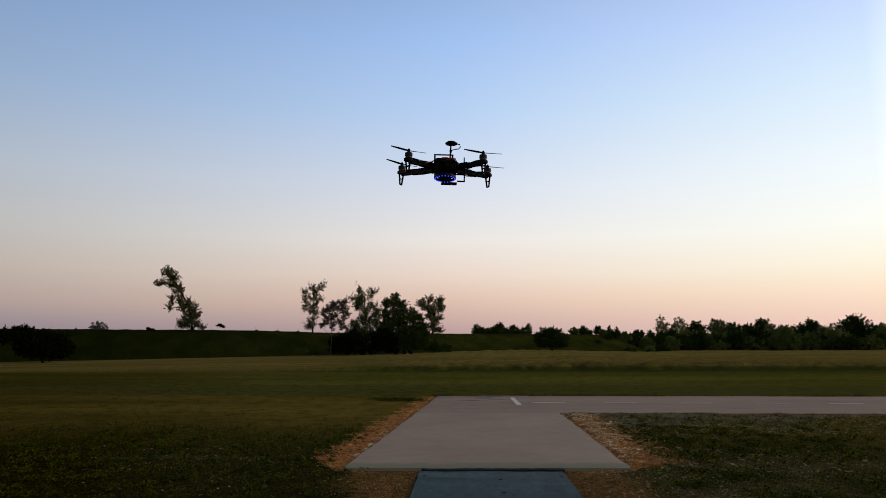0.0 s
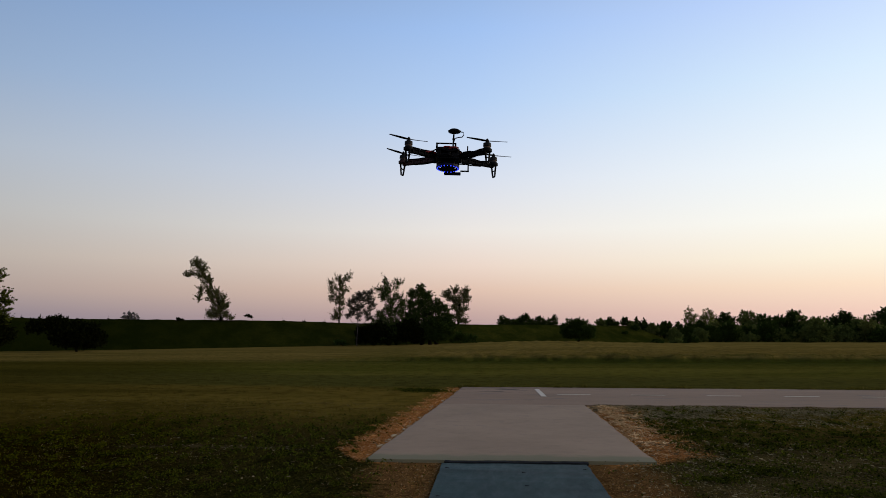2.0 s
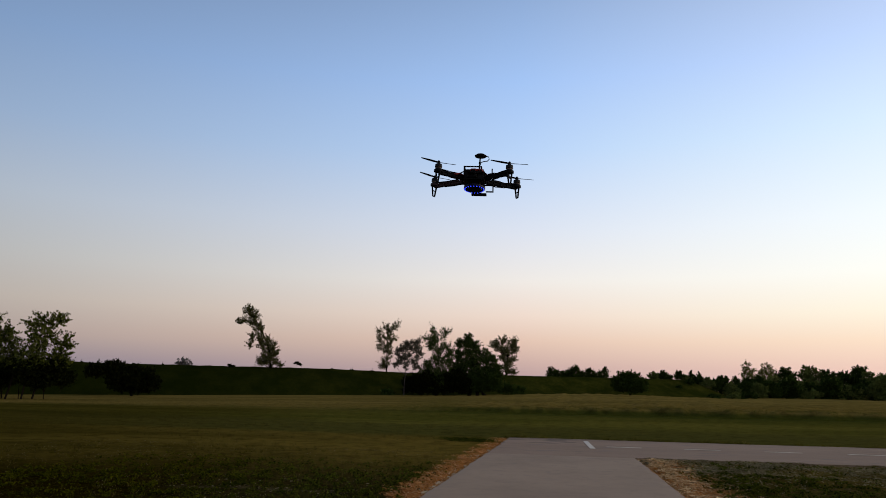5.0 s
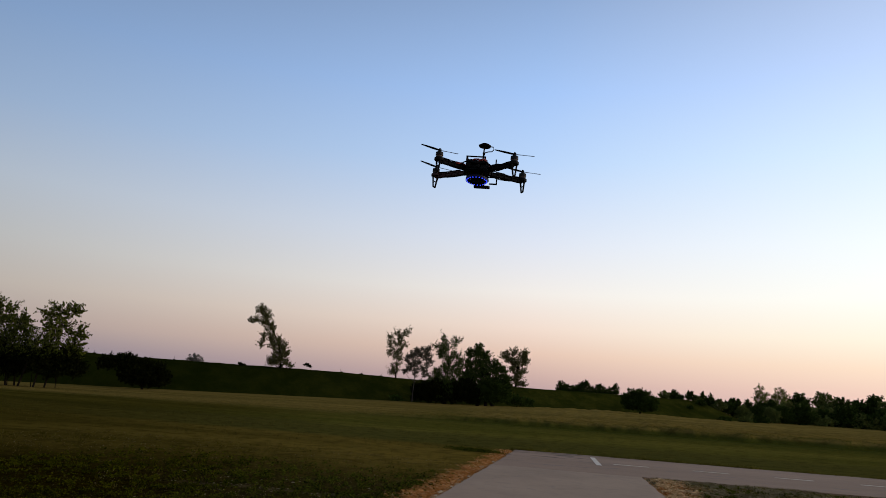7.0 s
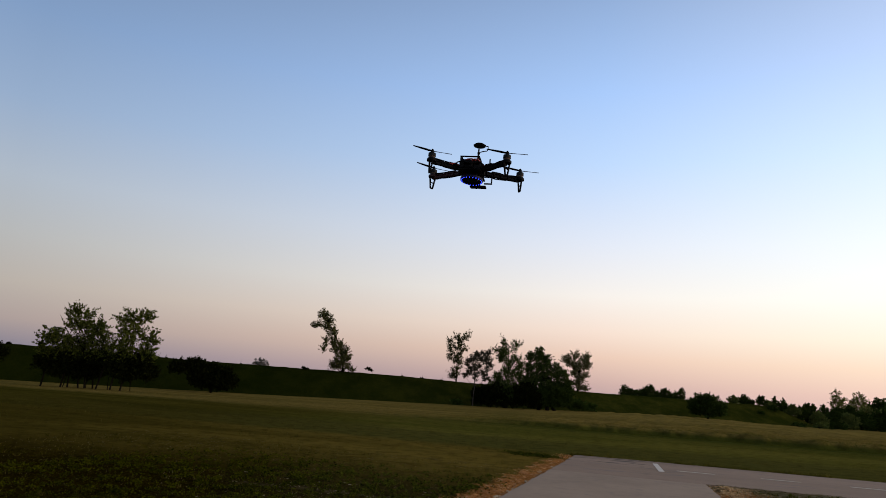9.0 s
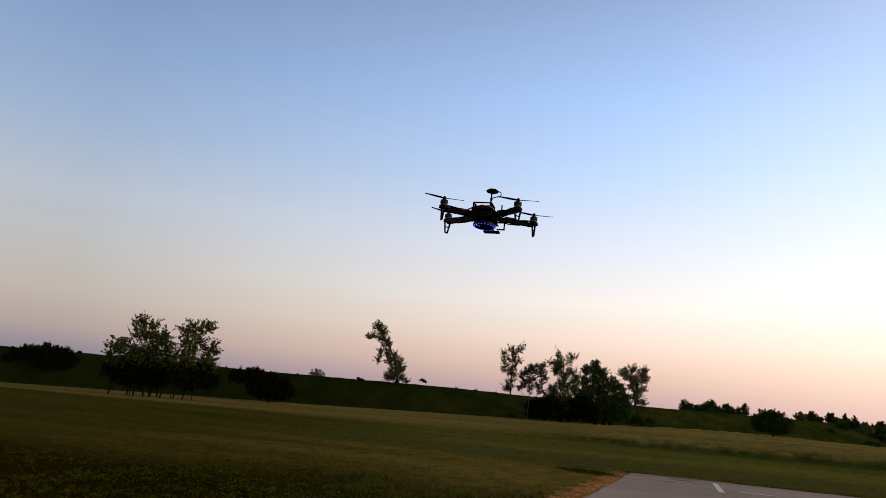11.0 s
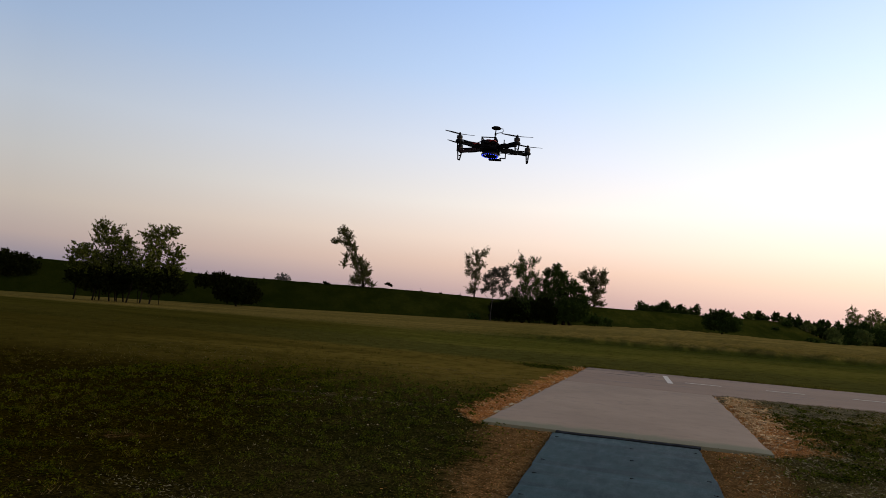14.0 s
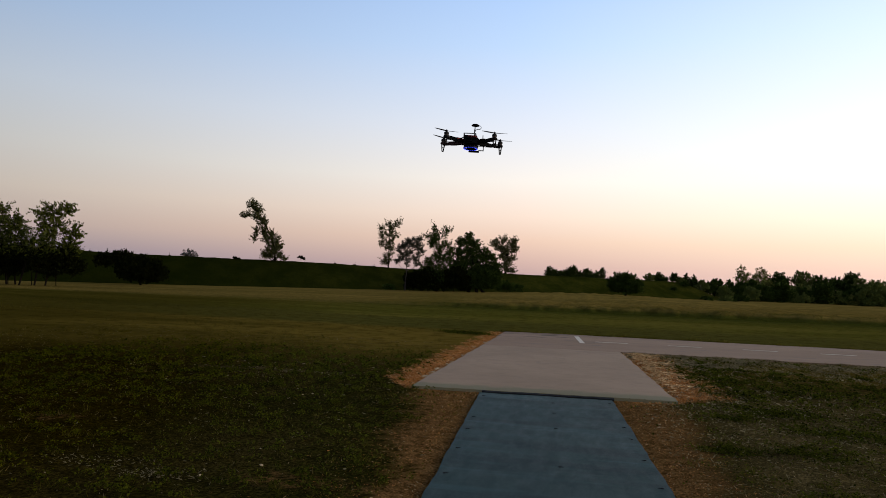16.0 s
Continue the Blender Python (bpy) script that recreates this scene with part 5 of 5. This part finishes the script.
# the wood: x, y, height, half width, airy or dense
WOOD = ((32.8, 146, 7.0, 1.5, 0), (36.5, 148, 7.0, 2.0, 0), (40.6, 150, 6.0, 2.6, 1), (45.5, 150, 6.2, 2.6, 1), (48.0, 147, 5.4, 1.8, 1), (53.0, 151, 6.5, 3.0, 1), (55.5, 148, 5.2, 1.9, 1), (60.0, 152, 4.8, 2.2, 1), (64.4, 153, 6.3, 3.0, 1), (67.4, 150, 4.6, 2.0, 1), (74.5, 154, 7.0, 4.4, 1), (78.6, 152, 5.2, 2.8, 1), (86, 154, 6.6, 3.6, 1), (94, 156, 6.2, 3.2, 1), (103, 158, 7.0, 3.8, 1))
for k, (x, y, h, w, full_) in enumerate(WOOD):
    r = np.random.default_rng(300 + k)
    lobes = [(float(r.normal(0, w * 0.3)), h * 0.84, w * 0.5, h * 0.14), (w * 0.42, h * 0.68, w * 0.5, h * 0.18), (-w * 0.45, h * 0.66, w * 0.5, h * 0.17), (0.0, h * 0.5, w * 0.9, h * 0.26), (w * 0.4, h * 0.3, w * 0.7, h * 0.22), (-w * 0.4, h * 0.3, w * 0.7, h * 0.22)]
    tree("wood_tree", stand(x, y, 0), lobes, "leafy dark green tree at the edge of the wood" if full_ else "thin tree with an airy crown beside the wood", "tree", (LEAF, LEAF_OAK, LEAF_OAK)[k % 3] if full_ else LEAF_OLIVE, leaf=0.19 if full_ else 0.11, dense=2.6 if full_ else 1.7, clump=0.7 if full_ else 0.55, seed=200 + k, trunk=0.16, group="trees of the wood")
for k in range(52):
    r = np.random.default_rng(500 + k)
    x = 33.5 + 1.4 * k + float(r.normal(0, 0.5))
    y = 141 + 0.05 * k + float(r.normal(0, 1.6))
    h, w = float(r.uniform(1.6, 4.9)), float(r.uniform(1.3, 2.7))
    tree("wood_shrub", stand(x, y, 0), [(0, h * 0.7, w * 0.7, h * 0.28), (w * 0.5, h * 0.45, w * 0.6, h * 0.35), (-w * 0.5, h * 0.4, w * 0.6, h * 0.35), (0, h * 0.2, w, h * 0.2)], "rounded green shrub along the wood's edge", "shrub", (LEAF, LEAF_OAK, LEAF_OLIVE, LEAF_OAK, LEAF)[k % 5], leaf=0.2, dense=2.3, seed=600 + k, trunk=0.06, group="shrubs of the wood", clump=0.7)


# ---------------------------------------------------------------- the quadcopter
def quadcopter(m):
    q = thing("quadcopter", m, "small black quadcopter with blue lights, hovering above the mat", "drone")
    # centre plates and the stack between them
    for zz, ly in ((0.011, 0.092), (-0.011, 0.100)):
        bm = bmesh.new()
        add_box(bm, (0, 0, zz), (0.060, ly, 0.0022), 0.0008)
        part("centre_plate", bm, CARBON, q)
    for sx in (-1, 1):
        for sy in (-1, 1):
            bm = bmesh.new()
            add_cyl(bm, (sx * 0.025, sy * 0.041, 0), 0.0026, 0.0026, 0.0198, 8)
            part("standoff", bm, BLACK, q)
    bm = bmesh.new()
    add_box(bm, (0, 0.006, 0.0), (0.046, 0.066, 0.0190), 0.003)
    add_box(bm, (-0.006, -0.032, -0.002), (0.032, 0.020, 0.0150), 0.004)
    part("electronics_stack", bm, BLACK, q)
    # small things crowded round the stack
    for c, size in (((-0.022, -0.040, 0.002), (0.012, 0.010, 0.016)), ((0.017, -0.042, -0.003), (0.014, 0.008, 0.012)), ((0.026, -0.022, 0.004), (0.008, 0.020, 0.012)), ((-0.028, -0.012, -0.002), (0.007, 0.022, 0.014)), ((0.020, -0.030, 0.017), (0.012, 0.016, 0.008)), ((-0.018, -0.034, 0.016), (0.014, 0.012, 0.007))):
        bm = bmesh.new()
        add_box(bm, c, size, 0.0015, Matrix.Rotation(c[0] * 9, 3, "Z"))
        part("connector", bm, BLACK, q)
    for c in ((0.004, -0.045, 0.001), (-0.034, 0.004, -0.006), (0.032, -0.004, -0.005)):
        bm = bmesh.new()
        add_cyl(bm, c, 0.0040, 0.0040, 0.013, 12)
        part("capacitor", bm, BLACK, q)
    for a, b, c in (((-0.028, -0.036, 0.010), (-0.004, -0.052, 0.006), (0.020, -0.044, 0.010)), ((-0.024, -0.044, -0.008), (0.0, -0.054, -0.004), (0.026, -0.040, -0.007)), ((0.010, -0.040, 0.014), (0.034, -0.040, 0.006), (0.044, -0.026, 0.002)), ((-0.012, -0.040, 0.014), (-0.036, -0.042, 0.008), (-0.046, -0.030, 0.002))):
        bm = bmesh.new()
        add_tube(bm, [a, tuple((Vector(a) + Vector(b)) / 2 + Vector((0, 0, 0.003))), b, tuple((Vector(b) + Vector(c)) / 2 - Vector((0, 0, 0.002))), c], 0.0017, 6)
        part("signal_wire", bm, BLACK, q)
    bm = bmesh.new()
    add_box(bm, (0.050, -0.030, 0.014), (0.0032, 0.0032, 0.022), 0.0006)
    part("antenna_post", bm, BLACK, q)
    # open cage above, holding the controller
    bm = bmesh.new()
    for sx in (-1, 1):
        add_box(bm, (sx * 0.024 - 0.005, -0.022, 0.021), (0.004, 0.004, 0.022), 0.0006)
        add_box(bm, (sx * 0.024 - 0.005, 0.020, 0.021), (0.004, 0.004, 0.022), 0.0006)
        add_box(bm, (sx * 0.024 - 0.005, -0.001, 0.033), (0.0045, 0.046, 0.003), 0.0006)
    add_box(bm, (-0.005, -0.022, 0.033), (0.052, 0.0045, 0.003), 0.0006)
    add_box(bm, (-0.005, 0.020, 0.033), (0.052, 0.0045, 0.003), 0.0006)
    part("controller_cage", bm, BLACK, q)
    bm = bmesh.new()
    add_box(bm, (-0.005, 0.0, 0.020), (0.036, 0.034, 0.012), 0.0015)
    part("flight_controller", bm, BLACK, q)
    # wires
    for k, (a, b, c) in enumerate((((-0.02, -0.03, 0.014), (0.004, -0.042, 0.019), (0.024, -0.03, 0.013)), ((0.0, -0.036, 0.012), (0.02, -0.05, 0.016), (0.034, -0.02, 0.008)), ((-0.03, -0.03, 0.004), (-0.05, -0.042, 0.004), (-0.06, -0.04, 0.006)))):
        bm = bmesh.new()
        add_tube(bm, [a, tuple((Vector(a) + Vector(b)) / 2 + Vector((0, 0, 0.004))), b, tuple((Vector(b) + Vector(c)) / 2), c], 0.0022, 6)
        part("power_wire", bm, REDWIRE, q)
    # satellite receiver on its mast
    bm = bmesh.new()
    add_tube(bm, [(0.012, -0.004, 0.010), (0.013, -0.004, 0.040), (0.014, -0.004, 0.066)], [0.0026, 0.0022, 0.0020], 8)
    add_cyl(bm, (0.0125, -0.004, 0.018), 0.006, 0.004, 0.012, 10)
    add_cyl(bm, (0.0135, -0.004, 0.050), 0.0033, 0.0033, 0.004, 8)
    mast = part("mast", bm, BLACK, q)
    bm = bmesh.new()
    add_cyl(bm, (0.015, -0.004, 0.070), 0.0155, 0.0170, 0.0035, 24)
    add_cyl(bm, (0.015, -0.004, 0.0735), 0.0170, 0.0110, 0.0045, 24)
    part("receiver_disc", bm, BLACK, q)
    bm = bmesh.new()
    add_tube(bm, [(0.030, -0.004, 0.070), (0.038, -0.004, 0.069), (0.040, -0.004, 0.062), (0.035, -0.004, 0.056), (0.026, -0.004, 0.055), (0.017, -0.004, 0.052), (0.015, -0.004, 0.044)], 0.0014, 6)
    part("receiver_cable", bm, BLACK, q)
    # battery tray with a ring of lights
    bm = bmesh.new()
    add_box(bm, (0, 0.004, -0.017), (0.036, 0.060, 0.011), 0.002)
    part("battery", bm, BLACK, q)
    bm = bmesh.new()
    ring = [bm.verts.new((0.030 * math.cos(a) * rr, 0.004 + 0.038 * math.sin(a) * rr, zz)) for zz in (-0.0205, -0.0262) for rr in (1.0, 0.80) for a in np.linspace(0, 2 * math.pi, 32, endpoint=False)]
    for k in range(32):
        j = (k + 1) % 32
        bm.faces.new((ring[k], ring[j], ring[64 + j], ring[64 + k]))
        bm.faces.new((ring[32 + j], ring[32 + k], ring[96 + k], ring[96 + j]))
        bm.faces.new((ring[32 + k], ring[32 + j], ring[j], ring[k]))
        bm.faces.new((ring[64 + k], ring[64 + j], ring[96 + j], ring[96 + k]))
    light_ring = part("light_ring", bm, BLUEBOX, q, "dark blue ring carrying small lights")
    first = None
    for k in range(20):
        a = 2 * math.pi * k / 20
        if first is None:
            bm = bmesh.new()
            add_box(bm, (0, 0, 0), (0.0022, 0.0022, 0.0024), 0.0005)
            first = part("led", bm, BLUELED, light_ring, "bright blue light")
            ob = first
        else:
            ob = first.copy()
            scene.collection.objects.link(ob)
        ob.matrix_basis = pose(0.0272 * math.cos(a), 0.004 + 0.0346 * math.sin(a), -0.0270, 0, 0, math.degrees(a))
    bm = bmesh.new()
    add_box(bm, (0.012, 0.047, -0.0290), (0.044, 0.018, 0.0050), 0.001)
    add_box(bm, (0.012, 0.032, -0.0250), (0.014, 0.040, 0.0030), 0.0008)
    add_box(bm, (0.012, 0.012, -0.0275), (0.018, 0.014, 0.004), 0.001)
    add_box(bm, (0.006, 0.0, -0.025), (0.022, 0.022, 0.008), 0.001)
    part("camera_plate", bm, BLACK, q)
    bm = bmesh.new()
    add_box(bm, (0.044, 0.010, -0.031), (0.022, 0.004, 0.0035), 0.0006)
    add_box(bm, (0.053, 0.010, -0.019), (0.0035, 0.004, 0.026), 0.0006)
    add_box(bm, (0.041, 0.010, -0.012), (0.026, 0.004, 0.0035), 0.0006)
    part("side_bracket", bm, BLACK, q)
    # arms with motors, propellers and feet
    for k, (mx, my, blade_turn, front) in enumerate(((-0.098, -0.066, 32, 0), (0.098, -0.066, 18, 0), (-0.121, 0.068, 40, 1), (0.121, 0.068, 24, 1))):
        a = math.degrees(math.atan2(my, mx))
        L = math.hypot(mx, my)
        d = Vector((mx, my, 0)).normalized()
        side = Vector((-d.y, d.x, 0))
        bm = bmesh.new()
        rot = Matrix.Rotation(math.atan2(my, mx), 3, "Z")
        add_box(bm, d * (L * 0.60) + Vector((0, 0, 0.0042)), (L * 0.80, 0.0110, 0.0030), 0.001, rot)
        add_box(bm, d * (L * 0.60) + Vector((0, 0, -0.0042)), (L * 0.80, 0.0090, 0.0026), 0.001, rot)
        add_box(bm, d * (L * 0.60), (L * 0.79, 0.0065, 0.0072), 0.001, rot)
        for j in range(5):
            add_box(bm, d * (L * (0.30 + 0.15 * j)), (0.0035, 0.0120, 0.0105), 0.0006, rot)
        add_cyl(bm, d * L + Vector((0, 0, 0.004)), 0.0125, 0.0125, 0.006, 18)
        arm = part("arm", bm, ARMRED if front and mx < 0 else BLACK, q, "dark red moulded arm" if front and mx < 0 else "")
        bm = bmesh.new()
        add_box(bm, d * (L * 0.50) + Vector((0, 0, 0.0075)), (L * 0.20, 0.009, 0.005), 0.0012, rot)
        part("speed_controller", bm, BLACK, arm)
        bm = bmesh.new()
        for j in (-1, 0, 1):
            o = side * (0.0032 * j)
            add_tube(bm, [tuple(d * (L * 0.56) + o + Vector((0, 0, 0.008))), tuple(d * (L * 0.70) + o * 1.5 + Vector((0, 0, 0.0068 + 0.001 * j))), tuple(d * (L * 0.82) + o * 1.2 + Vector((0, 0, 0.009))), tuple(d * (L * 0.93) + o + Vector((0, 0, 0.010)))], 0.0013, 5)
        add_tube(bm, [tuple(d * (L * 0.30) + Vector((0, 0, -0.0062))), tuple(d * (L * 0.50) + side * 0.002 + Vector((0, 0, -0.0082))), tuple(d * (L * 0.72) + Vector((0, 0, -0.0062)))], 0.0018, 5)
        part("motor_wire", bm, BLACK, arm)
        bm = bmesh.new()
        out = 0.011
        for sg in (-1, 1):
            p0 = d * (L + 0.001) + side * (sg * out)
            p1 = d * (L + 0.002) + side * (sg * 0.0045)
            add_tube(bm, [tuple(p0 + Vector((0, 0, 0.002))), tuple(p1 + Vector((0, 0, -0.030)))], [0.0027, 0.0024], 6)
        e = d * (L + 0.002)
        add_tube(bm, [tuple(e - side * 0.0050 + Vector((0, 0, -0.030))), tuple(e + side * 0.0050 + Vector((0, 0, -0.030)))], 0.0022, 6)
        add_tube(bm, [tuple(e - side * 0.0072 + Vector((0, 0, -0.014))), tuple(e + side * 0.0072 + Vector((0, 0, -0.014)))], 0.0016, 6)
        part("landing_foot", bm, BLACK, q)
        mot = d * L
        bm = bmesh.new()
        add_cyl(bm, mot + Vector((0, 0, 0.0085)), 0.0100, 0.0095, 0.004, 18)
        add_cyl(bm, mot + Vector((0, 0, 0.0185)), 0.0102, 0.0098, 0.0085, 20)
        add_cyl(bm, mot + Vector((0, 0, 0.0245)), 0.0085, 0.0040, 0.0035, 18)
        motor = part("motor", bm, STEEL, q, "small dark metal motor can")
        bm = bmesh.new()
        add_cyl(bm, mot + Vector((0, 0, 0.0125)), 0.0086, 0.0086, 0.0045, 16)
        part("windings", bm, COPPER, motor)
        bm = bmesh.new()
        add_cyl(bm, mot + Vector((0, 0, 0.0285)), 0.0042, 0.0042, 0.006, 12)
        add_cyl(bm, mot + Vector((0, 0, 0.0330)), 0.0034, 0.0018, 0.003, 10)
        part("propeller_nut", bm, BLACK, motor)
        # a two-bladed propeller at rest, twisted along its span
        bm = bmesh.new()
        ba = radians(blade_turn)
        bd = Vector((math.cos(ba), math.sin(ba), 0))
        bs = Vector((-bd.y, bd.x, 0))
        for sg in (-1, 1):
            prev = None
            for s in np.linspace(0.0, 1.0, 10):
                rr = 0.004 + 0.050 * s
                chord = 0.0022 + 0.0034 * math.sin(math.pi * min(1, 0.18 + 0.80 * s)) ** 0.8
                tw = radians(30 - 20 * s) * sg
                c = mot + Vector((0, 0, 0.0290 + 0.003 * s)) + bd * (sg * rr)
                e1 = bs * math.cos(tw) + Vector((0, 0, math.sin(tw)))
                up = Vector((0, 0, 0.0007))
                cur = [bm.verts.new(c - e1 * chord * 0.5 + up), bm.verts.new(c + e1 * chord * 0.5 + up), bm.verts.new(c + e1 * chord * 0.5 - up), bm.verts.new(c - e1 * chord * 0.5 - up)]
                if prev:
                    for j in range(4):
                        bm.faces.new((prev[j], prev[(j + 1) % 4], cur[(j + 1) % 4], cur[j]))
                else:
                    bm.faces.new(cur)
                prev = cur
            bm.faces.new(prev[::-1])
        part("propeller", bm, BLACK, q)
    return q


quadcopter(pose(0.152, 1.035, 2.115, -0.6, 1.5, 6.15) @ Matrix.Diagonal((0.76, 0.76, 0.76, 1)))
